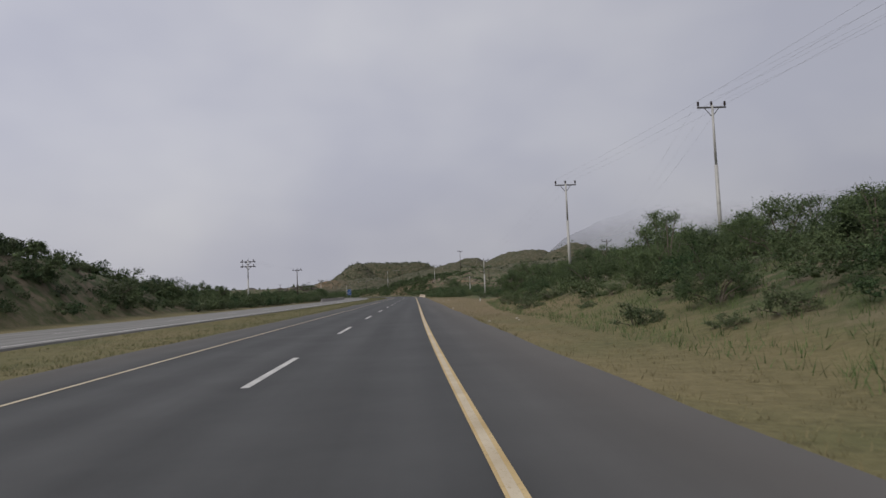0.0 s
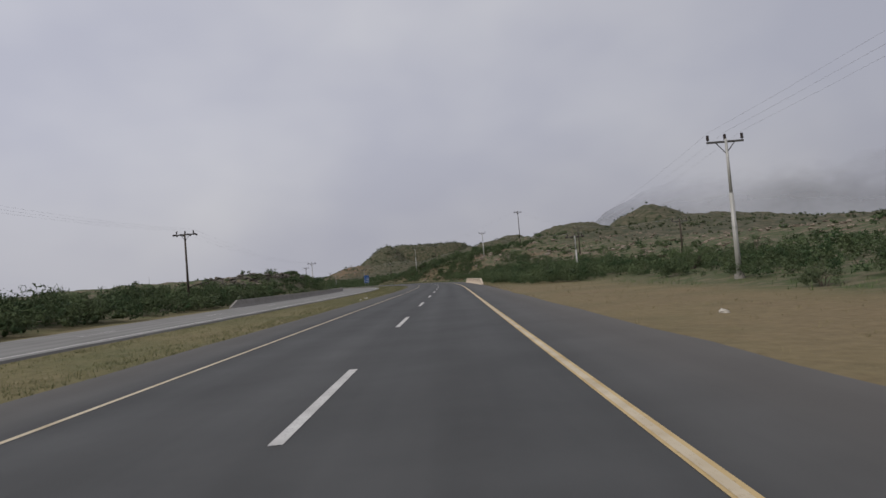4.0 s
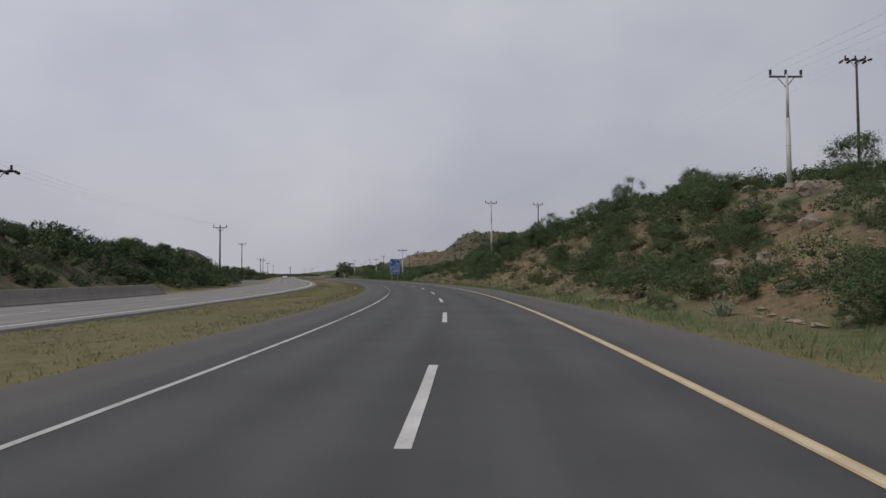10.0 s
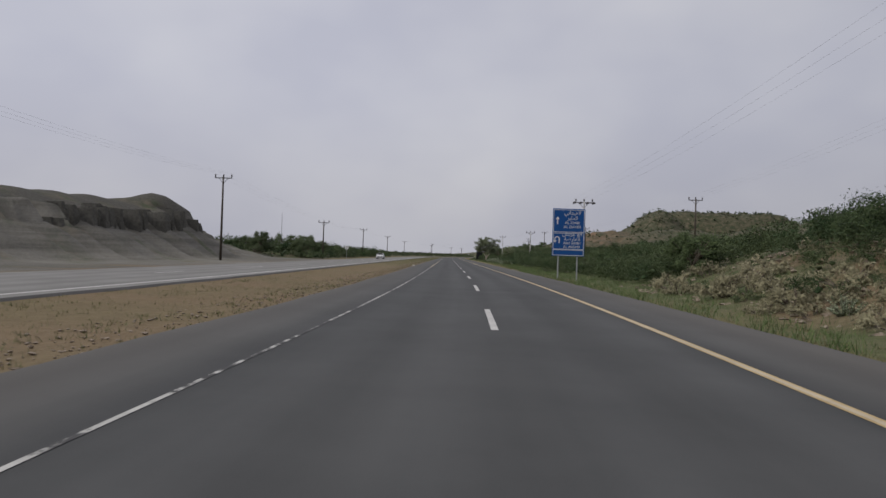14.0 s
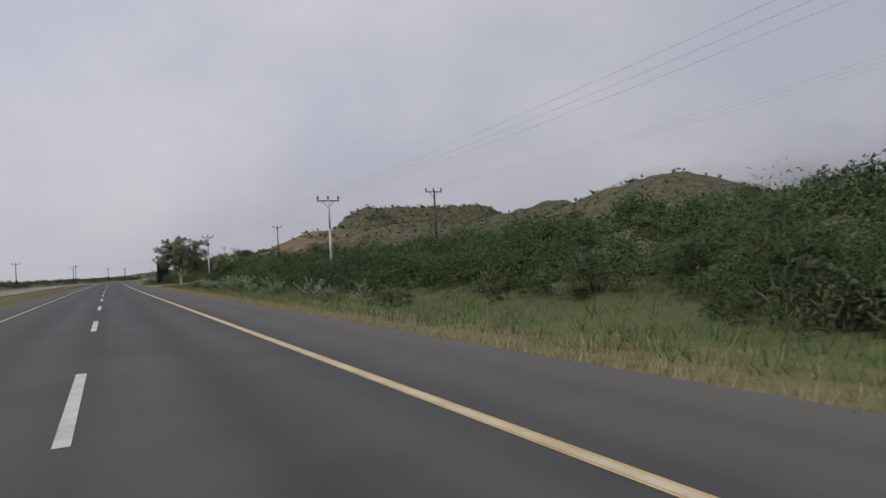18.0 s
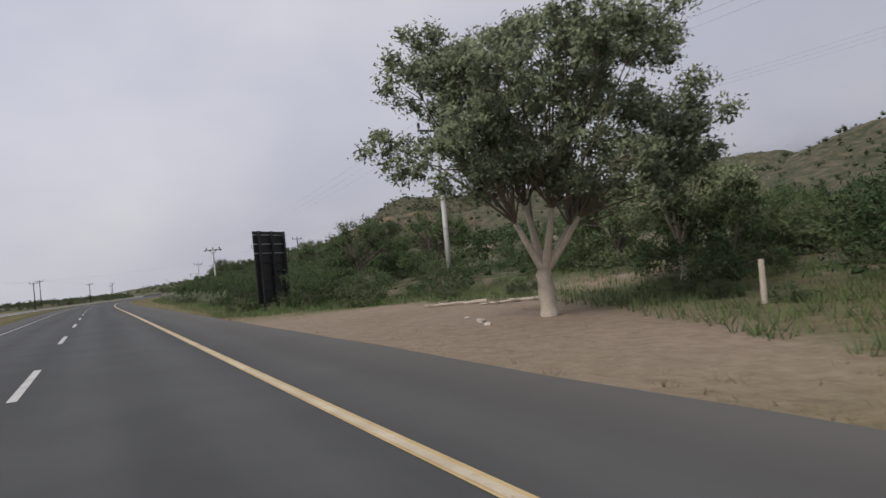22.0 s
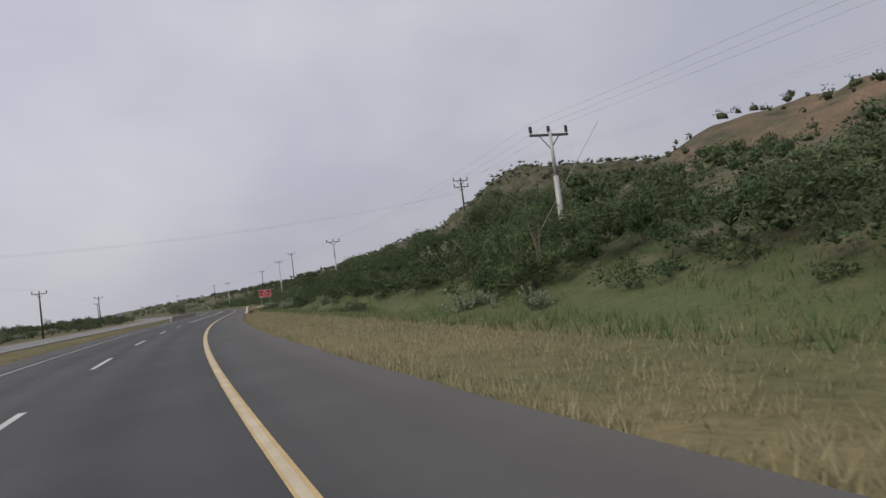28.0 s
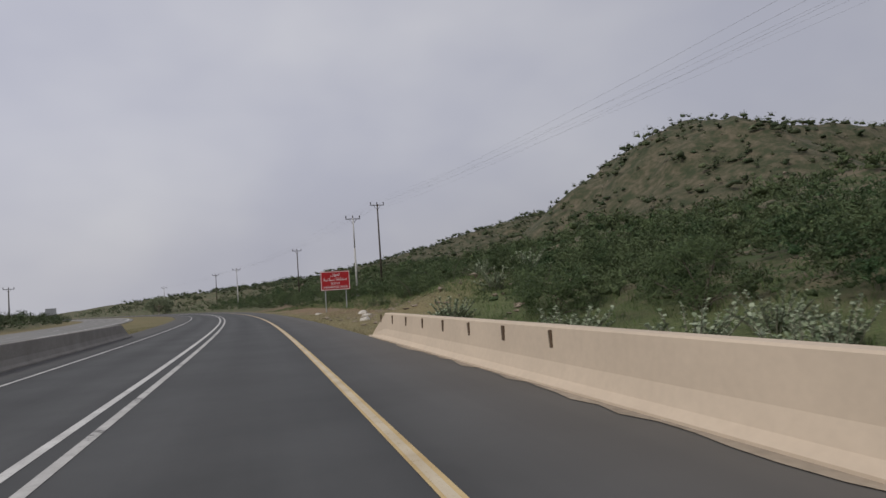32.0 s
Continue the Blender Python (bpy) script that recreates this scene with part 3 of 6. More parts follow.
idx = np.arange(nx * ny).reshape(ny, nx)
gf = np.stack([idx[:-1, :-1], idx[:-1, 1:], idx[1:, 1:], idx[1:, :-1]], -1).reshape(-1, 4)
gm = mesh_from("ground", np.stack([mx.ravel(), my.ravel(), gz], 1), gf, M_EARTH, True)
toe = np.interp(gs, RS, R_TOE)
veg = np.interp(gs, VS, V_EDGE)
speck = bumps(mx.ravel(), my.ravel(), 9, 21)
wild = np.where(gd > 0, ease(-1.0, 1.5, gd - veg - np.interp(gs, (0, 60, 112, 125), (3, 5, 5, 0)) + np.interp(gs, (290, 305, 475, 490), (0, 2.0, 2.0, 0)) + 0.7 * speck), ease(25.0, 31.0, -gd + speck))
straw = np.clip(np.where(gd > 0, np.interp(gs, (0, 35, 50, 105, 185, 215, 270, 495, 553, 632, 638, 659, 667), (1.0, 0.9, 0.5, 0.5, 0.6, 0.85, 0.95, 0.75, 1.0, 1.0, 0.05, 0.05, 1.0)),
                         np.interp(gs, (0, 390, 405, 475, 500, 540, 580), (0.95, 0.95, 0.25, 0.25, 0.55, 0.7, 0.8))) + 0.2 * speck, 0, 1)
cut = np.interp(gs, (295, 310, 418, 430, 962, 985, 1060, 1075), (0, 1, 1, 0, 0, 1, 1, 0)) * ease(-0.5, 1.5, gd - toe) * (1 - ease(5, 11, gd - toe))
cut = np.maximum(cut, np.interp(gs, (384, 400, 524, 534), (0, 1.3, 1.3, 0)) * ease(23, 24.5, -gd) * (1 - ease(75, 90, -gd)))
patch = bumps(mx.ravel(), my.ravel(), 17, 31)
cut = np.maximum(cut, np.interp(gs, (235, 290, 436, 447), (0, 1, 1, 0)) * ease(1.0, 3.0, gd - toe) * (1 - ease(34, 46, gd)) * ease(0.15, 0.35, patch))
cut = np.maximum(cut, np.interp(gs, (598, 608, 638, 650), (0, 0.8, 0.8, 0)) * ease(10, 14, gd) * (1 - ease(30, 42, gd)) * ease(-0.25, 0.1, patch))
cut = np.maximum(cut, 1.1 * np.exp(-(((mx.ravel() + 93) / 24) ** 2) - ((my.ravel() - 842) / 30) ** 2) * ease(-0.6, 0.1, patch))
cut = np.clip(cut * (0.75 + 0.5 * speck), 0, 1)
ra = gm.attributes.new("rust", "FLOAT", "POINT")
ra.data.foreach_set("value", np.where(gd > 0, 1.0, 0.0).astype(np.float32))
cap = gm.attributes.new("cap", "FLOAT", "POINT")
cap.data.foreach_set("value", (np.interp(gs, (416, 426, 545, 560), (0, 1, 1, 0)) * ease(44.3, 45.4, -gd + 0.5 * speck)).astype(np.float32))
track = np.exp(-(((gs - np.interp(gd, (14, 20, 30, 42), (652, 655, 652, 646))) / 2.2) ** 2)) * ease(13, 15, gd) * (1 - ease(38, 44, gd))
wild = wild * (1 - np.clip(1.4 * track, 0, 1))
straw = straw * (1 - np.clip(1.4 * track, 0, 1))
dusty = gm.attributes.new("dust", "FLOAT", "POINT")
dusty.data.foreach_set("value", np.clip(np.interp(gs, (628, 636, 662, 670), (0, 1, 1, 0)) * (gd > 0) + track, 0, 1).astype(np.float32))
lush = gm.attributes.new("lush", "FLOAT", "POINT")
lush.data.foreach_set("value", (np.interp(gs, (0, 260, 330, 430, 470, 500), (0.4, 0.55, 1.0, 1.0, 0.4, 0.6)) * (gd < 0) * (1 - ease(12, 14, -gd)) * (0.75 + 0.25 * speck) + np.interp(gs, (0, 45, 70, 180, 190, 300, 440, 500, 560, 600), (0.5, 0.4, 0, 0, 0.6, 0.7, 0.8, 0.6, 0.3, 0)) * ease(6.6, 7.6, gd) * (0.8 + 0.2 * speck)).astype(np.float32))
meadow = gm.attributes.new("meadow", "FLOAT", "POINT")
meadow.data.foreach_set("value", (np.interp(gs, (230, 300, 430, 480, 1000, 1050), (0.3, 0.7, 0.7, 1, 1, 0.2)) * (1 - ease(4, 9, gd - veg + speck)) * (gd > 0)).astype(np.float32))
far_hill = gm.attributes.new("far_hill", "FLOAT", "POINT")
far_hill.data.foreach_set("value", (ease(38, 80, gd + 6 * speck) * ease(3, 9, gz)).astype(np.float32))
za = gm.color_attributes.new("zone", "FLOAT_COLOR", "POINT")
za.data.foreach_set("color", np.stack([wild, straw, cut, np.ones_like(wild)], 1).astype(np.float32).ravel())
tagged(new("ground", gm), "dry hill ground with straw grass, scrub and bare brown soil", "ground", kind="structure")

# ---- roads ----
road = tagged(new("road", ribbon("road", -58, 1400, -6.0, 6.4, 0.0, M_ASPHALT, 0.22, 3.0, 0.16)), "dark grey two-lane asphalt carriageway with paved shoulders", "road", kind="structure")
far_road = tagged(new("road", ribbon("road", -58, 1400, -23.0, -13.2, -0.02, M_ASPHALT_OLD, 0.22, 3.0, 0.2, 2)), "sun-bleached grey opposite carriageway beyond the grass median", "road", kind="structure")
child("edge_line", ribbon("edge_line", -58, 1400, 3.555, 3.745, 0.006, M_LINE_Y, 0, 3.0), road, "worn yellow edge line")
child("edge_line", ribbon("edge_line", -58, 1400, 3.59, 3.69, 0.010, M_LINE_C, 0, 3.0), road, "faded cream repaint of the edge line")
for s0, s1, paint in ((-58, 285, M_LINE_C), (285, 330, M_LINE_THIN), (330, 478, M_LINE_GONE), (478, 575, M_LINE_C), (575, 1400, M_LINE_W)):
    thin = 0.02 if s0 == 330 else 0.0
    child("edge_line", ribbon("edge_line", s0, s1, -3.70 + thin, -3.59 - thin, 0.006, paint, 0, 3.0), road, "worn white edge line")
child("edge_line", ribbon("edge_line", -58, 1400, -14.1, -13.95, -0.014, M_LINE_FAR, 0, 3.0), far_road, "faded white edge line")
DASH, DASH0 = 15.42, 32.67
for k in range(-4, 56):
    e = DASH0 + DASH * k
    child("lane_dash", ribbon("lane_dash", e - 5.4, e, -0.08, 0.08, 0.006, M_LINE_W, 0, 2.7), road)
for d in (-0.29, 0.13):
    child("lane_line", ribbon("lane_line", DASH0 + DASH * 56 - 3, 1400, d, d + 0.15, 0.006, M_LINE_W if d < 0 else M_LINE_THIN, 0, 3.0), road, "white double line" if d < 0 else "flaking white double line")
for k in range(0, 60):
    e = 8 + 18.0 * k
    child("lane_dash", ribbon("lane_dash", e - 4, e, -18.2, -18.06, -0.014, M_LINE_W, 0, 2.0), far_road)


def barrier(s0, s1, d, side, height, mat, slots, label, ramp0=2.5, ramp1=2.5):
    """A cast wall with a splayed foot along the road; side is 1 where its face looks left. Its ends slope down."""
    root = tagged(new("concrete_barrier"), label, "barrier")
    x0, y0, _ = at((s0 + s1) / 2, d)
    root.location = (x0, y0, 0)
    prof = ((0, -0.25), (0, 0.05), (0.10, 0.16), (0.17, 0.40), (0.20, 0.97), (0.225, 1.0), (0.44, 1.0), (0.50, -0.25))
    ss = np.r_[s0, s0 + ramp0, np.arange(s0 + ramp0 + 3, s1 - ramp1 - 1.5, 3.0), s1 - ramp1, s1]
    v, f = [], []
    for s in ss:
        low = 0.14 + 0.86 * min(1.0, (s - s0) / ramp0, (s1 - s) / ramp1)
        for o, h in prof:
            p = at(s, d + side * o, h * height * (low if h > 0.1 else 1.0))
            v.append((p[0] - x0, p[1] - y0, p[2]))
    n = len(prof)
    for k in range(len(ss) - 1):
        for j in range(n - 1):
            q = (k * n + j, (k + 1) * n + j, (k + 1) * n + j + 1, k * n + j + 1)
            f.append(q if side < 0 else q[::-1])
    bm = bmesh.new()
    vs = [bm.verts.new(p) for p in v]
    for q in f:
        bm.faces.new([vs[j] for j in q])
    bm.faces.new(vs[:n])
    bm.faces.new(vs[-n:][::-1])
    bmesh.ops.recalc_face_normals(bm, faces=bm.faces)
    part("wall", bm, mat, root)
    for s in slots:
        b2 = bmesh.new()
        lean = random.uniform(-9, 9)
        box(b2, (0.05, random.uniform(0.07, 0.13), 0.30 * height), pose(0, 0, 0, lean, 0, 0), 0.012)
        o = part("slot_plate", b2, M_SLOT, root)
        p = at(s, d + side * 0.19, 0.78 * height)
        o.location = (p[0] - x0, p[1] - y0, p[2])
        o.rotation_euler = (0, 0, radians(heading(s)))
    return root


for s0, s1, d in ((211, 249, 6.05), (913, 951, 6.35)):
    child("dust_strip", ribbon("dust_strip", s0, s1, d - 0.07, d + 0.12, 0.012, M_DUST, 0, 0.6, 0.16, 5), road, "pale dust and flakes washed against the barrier's foot")
barrier(206.6, 251.5, 6.1, 1, 0.86, M_CREAM, np.arange(210.7, 250, 2.03), "cream painted concrete bridge barrier with dark slots beside the shoulder", 4.0)
barrier(908.3, 952, 6.4, 1, 0.90, M_CREAM, np.r_[np.arange(914, 926, 2.03), np.arange(936, 951, 2.03)], "cream painted concrete culvert barrier with dark slots beside the shoulder", 4.0)
barrier(920.5, 973, -5.15, -1, 0.82, M_CONC, (), "grey concrete barrier on the median edge")
barrier(188, 343, -23.1, -1, 0.85, M_CONC, (), "long grey concrete wall beyond the opposite carriageway")


def ground_at(s, d):
    x, y, _ = at(s, d)
    return x, y, float(relief(np.array([x]), np.array([y]))[0])


# ---- power poles ----
def power_pole(s, d, top, style, arm=2.3, lean=0.0):
    """style: pale steel or dark wood; strain poles carry sideways insulator strings, double ones a second arm."""
    x, y, z = ground_at(s, d)
    h = top - z
    dark = "dark" in style
    root = tagged(new("power_pole"), ("dark wooden" if dark else "pale grey steel") + " power pole with a crossarm and insulators", "power pole", "power poles along the road")
    root.matrix_world = pose(x, y, z - 0.15, 0, lean, heading(s))
    mat = M_WOOD_POLE if dark else M_PALE_POLE
    bm = bmesh.new()
    if dark:
        tube(bm, (0, 0, 0), (0, 0, h), 0.17, 0.10, 10)
    else:  # a wide lower tube with a slimmer one let into it
        tube(bm, (0, 0, 0), (0, 0, h * 0.62), 0.165, 0.135, 12)
        tube(bm, (0, 0, h * 0.61), (0, 0, h), 0.10, 0.08, 10)
        tube(bm, (0, 0, h * 0.38), (0, 0, h * 0.385), 0.165, 0.165, 12)
    part("shaft", bm, mat, root, smooth=True)
    if not dark:
        bm = bmesh.new()
        tube(bm, (0, 0, 0), (0, 0, 0.5), 0.32, 0.30, 10)
        part("footing", bm, M_CONC, root)
    levels = [h - 0.15] + ([h - 1.1] if "double" in style else [])
    for lv in levels:
        bm = bmesh.new()
        box(bm, (arm, 0.12, 0.12), pose(0, 0.13, lv), 0.012)
        part("crossarm", bm, M_ARM, root)
        for sx in (-1, 1):
            bm = bmesh.new()
            tube(bm, (sx * arm * 0.27, 0.13, lv), (0, 0.12, lv - 0.75), 0.03, 0.03, 6)
            part("brace", bm, M_ARM, root)
        for ox in (-arm / 2 + 0.08, 0.0, arm / 2 - 0.08):
            bm = bmesh.new()
            tube(bm, (ox, 0.13, lv + 0.05), (ox, 0.13, lv + 0.16), 0.03, 0.03, 8)
            for q in range(3):
                tube(bm, (ox, 0.13, lv + 0.15 + 0.11 * q), (ox, 0.13, lv + 0.25 + 0.11 * q), 0.10, 0.075, 10)
            part("insulator", bm, M_INSUL, root)
        if "strain" in style:
            for ox in (-arm / 2 - 0.1, -0.45, 0.45, arm / 2 + 0.1):
                for oy in (-1, 1):
                    bm = bmesh.new()
                    for q in range(4):
                        tube(bm, (ox, 0.13 + oy * (0.18 + 0.13 * q), lv - 0.02 * q), (ox, 0.13 + oy * (0.29 + 0.13 * q), lv - 0.02 * q), 0.12, 0.09, 10)
                    part("strain_insulator", bm, M_INSUL, root)
    return root, [at(s, d + ox, top + 0.3) for ox in (-arm / 2 + 0.08, 0.0, arm / 2 - 0.08)]


ROADSIDE = ((-20, 24, 13.5, "pale"), (70.3, 20.0, 12.9, "pale"), (154, 19.7, 8.8, "pale"), (213.2, 21.4, 6.3, "pale strain"), (327, 23.8, 15.2, "pale"), (407.6, 20.2, 15.6, "pale"), (484, 15.8, 9.2, "pale strain"),
            (578, 20.7, 8.6, "pale"), (666, 20.1, 9.9, "pale"), (751, 19.6, 8.2, "pale strain"), (834, 21.6, 8.6, "pale"), (918.8, 22, 10.4, "pale"), (1025, 20, 13.7, "pale"), (1128, 17.5, 12.1, "pale"), (1225, 20, 11, "pale"))
HILLSIDE = ((-40, 30, 15, "pale"), (50, 27.1, 15.5, "pale"), (150, 48, 12, "dark"), (213, 37.5, 7.3, "dark"), (277.6, 38.4, 11.3, "dark"), (346, 43.6, 23.3, "dark strain"), (423, 35.7, 17.2, "dark"), (505, 38, 12, "dark"), (588, 37.7, 10.7, "dark"),
            (684, 39.5, 12.9, "dark"), (790, 43.2, 11.3, "dark"), (897, 39.2, 15.9, "dark double"), (1028, 24.8, 16.2, "dark"), (1089, 24.2, 14.1, "dark"), (1175, 24, 13, "dark"))
LEFTSIDE = ((132, -29.6, 9.3, "pale double strain"), (196, -31.2, 9.9, "dark strain"), (333, -32.2, 9.6, "pale strain"), (404, -29.6, 10.2, "dark"), (485, -31.4, 11, "dark"), (537, -27.9, 7.8, "dark"),
            (610, -29, 9, "dark"), (690, -29, 9, "dark"), (770, -28, 8.5, "dark"), (856, -22.9 - 2, 8.0, "dark"), (883, -30.5, 9.3, "dark"), (927, -25.7, 7.6, "dark"), (1030, -34, 9, "dark"), (1110, -38, 9, "dark"))


def string_wires(poles, label, sag=0.012):
    ends = [power_pole(*p)[1] if p[3] else [at(p[0] + o, p[1], p[2]) for o in (-1, 0, 1)] for p in poles]
    for w in range(3):
        cu = bpy.data.curves.new("overhead_wire", "CURVE")
        cu.dimensions = "3D"
        cu.bevel_depth, cu.bevel_resolution = 0.004, 1
        pts = []
        for a, b in zip(ends[:-1], ends[1:]):
            a, b = Vector(a[w]), Vector(b[w])
            for k in range(10):
                t = k / 10
                q = a.lerp(b, t)
                q.z -= 4 * t * (1 - t) * (b - a).length * sag
                pts.append(q)
        pts.append(Vector(ends[-1][w]))
        sp = cu.splines.new("POLY")
        sp.points.add(len(pts) - 1)
        sp.points.foreach_set("co", [c for q in pts for c in (*q, 1)])
        cu.materials.append(M_WIRE)
        tagged(new("overhead_wire", cu), label, "power line", "overhead wires")


string_wires(ROADSIDE, "thin sagging overhead power wire between pale steel poles")
string_wires(HILLSIDE, "thin sagging overhead power wire along the hillside poles")
string_wires(((897, 38.4, 13.8, None), (868, -36, 9.0, None)), "thin overhead power wire crossing above the road", 0.025)
string_wires(LEFTSIDE, "thin sagging overhead power wire beyond the opposite carriageway")


# ---- signs ----
def words(text, size, m, mat, parent, name="lettering"):
    cu = bpy.data.curves.new(name, "FONT")
    cu.body, cu.size, cu.align_x, cu.align_y = text, size, "CENTER", "CENTER"
    cu.extrude = 0.003
    cu.materials.append(mat)
    ob = new(name, cu)
    ob.parent = parent
    ob.matrix_local = m
    return ob


def bars(parent, mat, rows, z0, y):
    """Plain bars for writing that cannot be read."""
    for k, (x, z, w, h) in enumerate(rows):
        bm = bmesh.new()
        box(bm, (w, 0.006, h), pose(x, y, z0 + z))
        part("text_bar", bm, mat, parent)


def face_camera_sign(s, d, label, category="road sign"):
    x, y, z = ground_at(s, d)
    root = tagged(new("road_sign"), label, category)
    root.matrix_world = pose(x, y, z, 0, 0, heading(s))
    return root, z


blue, bz = face_camera_sign(451, 7.9, "tall blue direction sign with white lettering on two posts")
for px in (-0.75, 0.75):
    bm = bmesh.new()
    tube(bm, (px, 0.08, -0.2), (px, 0.08, 5.3 - bz), 0.06, 0.06, 8)
    part("post", bm, M_STEEL, blue)
bm = bmesh.new()
box(bm, (2.55, 0.06, 3.75), pose(0, 0, 3.65 - bz), 0.02)
part("panel", bm, M_BLUE, blue)
for zc, hh in ((4.55, 1.75), (2.95, 1.25), (2.05, 0.42)):
    for (w, h, ox, oz) in ((2.4, 0.04, 0, hh / 2), (2.4, 0.04, 0, -hh / 2), (0.04, hh, -1.2, 0), (0.04, hh, 1.2, 0)):
        bm = bmesh.new()
        box(bm, (w, 0.008, h), pose(ox, -0.034, zc + oz - bz))
        part("border", bm, M_WHITE, blue)

red, rz = face_camera_sign(1003, 12.6, "red rectangular warning sign with white Arabic and Latin lettering")
for px in (-1.2, 1.2):
    bm = bmesh.new()
    tube(bm, (px, 0.08, -0.2), (px, 0.08, 4.5 - rz), 0.06, 0.06, 8)
    part("post", bm, M_STEEL, red)
bm = bmesh.new()
box(bm, (3.4, 0.06, 2.2), pose(0, 0, 3.55 - rz), 0.02)
part("panel", bm, M_RED, red)


def shaped(*codes):
    """Arabic letter forms in the order in which they stand from left to right."""
    return "".join(chr(c) for c in reversed(codes))


def sign_text(parent, text, size, x, z, thick=-0.036):
    words(text, size, pose(x, thick, z, 90, 0, 0), M_WHITE, parent)


AR_1 = shaped(0xFE8D, 0xFEDF, 0xFECC, 0xFEF4, 0xFEAA, 0xFE8D, 0xFE91, 0xFEF2)
AR_2 = shaped(0xFE8D, 0xFEDF, 0xFEAA, 0xFE8D, 0xFEF3, 0xFEAE)
AR_3 = shaped(0xFE83, 0xFE91, 0xFEEE, 0x20, 0xFECB, 0xFEAE, 0xFEF3, 0xFEB6)
AR_4 = shaped(0xFE8D, 0xFEDF, 0xFECC, 0xFE8E, 0xFEAD, 0xFEBF, 0xFE94)
for text, size, z in ((AR_1, 0.42, 5.20), (AR_2, 0.42, 4.78), ("AL IDABI", 0.30, 4.40), ("AL DAYER", 0.30, 4.08), (AR_3, 0.42, 3.52), (AR_4, 0.42, 3.12), ("ABU ARISH", 0.28, 2.79), ("AL ARDHA", 0.28, 2.51)):
    sign_text(blue, text, size, 0.28, z - bz)
bm = bmesh.new()
box(bm, (0.09, 0.008, 0.42), pose(-0.9, -0.036, 4.5 - bz))
vs = [bm.verts.new(p) for p in ((-1.06, -0.04, 4.66 - bz), (-0.74, -0.04, 4.66 - bz), (-0.9, -0.04, 4.90 - bz))]
bm.faces.new(vs)
part("arrow", bm, M_WHITE, blue, "white straight-on arrow")
bm = bmesh.new()
for k in range(9):
    a0, a1 = math.pi * k / 9, math.pi * (k + 1) / 9
    quad = [(-0.9 + r * math.cos(q), -0.04, 3.12 - bz + r * math.sin(q)) for r, q in ((0.13, a0), (0.21, a0), (0.21, a1), (0.13, a1))]
    bm.faces.new([bm.verts.new(p) for p in quad])
box(bm, (0.08, 0.008, 0.36), pose(-0.73, -0.036, 2.95 - bz))
box(bm, (0.08, 0.008, 0.16), pose(-1.07, -0.036, 3.05 - bz))
bm.faces.new([bm.verts.new(p) for p in ((-1.22, -0.04, 3.0 - bz), (-0.92, -0.04, 3.0 - bz), (-1.07, -0.04, 2.80 - bz))])
part("arrow", bm, M_WHITE, blue, "white turn-back arrow")
for (w, h, ox, oz) in ((3.28, 0.06, 0, 1.03), (3.28, 0.06, 0, -1.03), (0.06, 2.12, -1.63, 0), (0.06, 2.12, 1.63, 0)):
    bm = bmesh.new()
    box(bm, (w, 0.008, h), pose(ox, -0.034, 3.55 + oz - rz))
    part("border", bm, M_WHITE, red)
AR_5 = shaped(0xFE97, 0xFEE4, 0xFEEC, 0xFEDE)
AR_6 = shaped(0xFEE3, 0xFEE8, 0xFEC4, 0xFED8, 0xFE94, 0x20, 0xFEB3, 0xFEDC, 0xFEE8, 0xFEF4, 0xFE94)
for text, size, z in ((AR_5, 0.52, 4.26), (AR_6, 0.52, 3.72), ("SLOW", 0.36, 3.22), ("INHABITED AREA", 0.36, 2.80)):
    sign_text(red, text, size, 0, z - rz)

board = tagged(new("billboard"), "tall dark sign board seen from its ribbed metal back", "billboard")
bx, by, bzz = ground_at(672.5, 11.1)
board.matrix_world = pose(bx, by, bzz, 0, 0, heading(672) + 42)
bm = bmesh.new()
box(bm, (3.4, 0.06, 4.4), pose(0, 0, 2.65), 0.02)
part("panel", bm, M_DARKPANEL, board)
for k in range(8):
    bm = bmesh.new()
    box(bm, (3.44, 0.07, 0.05), pose(0, -0.07, 0.7 + 0.56 * k))
    part("rib", bm, M_STEEL if k > 4 else M_DARKPANEL, board)
for px in (-1.3, 0.0, 1.3):
    bm = bmesh.new()
    box(bm, (0.14, 0.16, 5.0), pose(px, -0.16, 2.35), 0.01)
    part("post", bm, M_DARKPANEL, board)


# ---- plants ----
def leaf_cloud(rng, centres, radii, count, leaf, flat=0.7, long=1.7, heart=0.22):
    """Small leaves strewn through clumps, each turned its own way; larger sprays fill the heart of each clump."""
    inner = rng.rand(count) < heart
    c = np.asarray(centres)[rng.randint(0, len(centres), count)]
    r = np.asarray(radii)[rng.randint(0, len(radii), count)][:, None]
    dirs = rng.normal(size=(count, 3))
    dirs /= np.linalg.norm(dirs, axis=1, keepdims=True)
    p = c + dirs * r * (rng.rand(count, 1) ** 0.45) * np.where(inner, 0.6, 1.0)[:, None] * (1, 1, flat)
    a = rng.normal(size=(count, 3)) + dirs * 0.8
    a /= np.linalg.norm(a, axis=1, keepdims=True)
    b = np.cross(a, rng.normal(size=(count, 3)))
    b /= np.linalg.norm(b, axis=1, keepdims=True)
    k = leaf * (0.55 + 0.8 * rng.rand(count, 1)) * np.where(inner, 1.7, 1.0)[:, None]
    a, b = a * k * long * 0.5, b * k * 0.5
    v = np.stack([p - a - b * 0.5, p + a - b * 0.2, p + b], 1).reshape(-1, 3)
    return v, np.arange(count * 3).reshape(-1, 3)


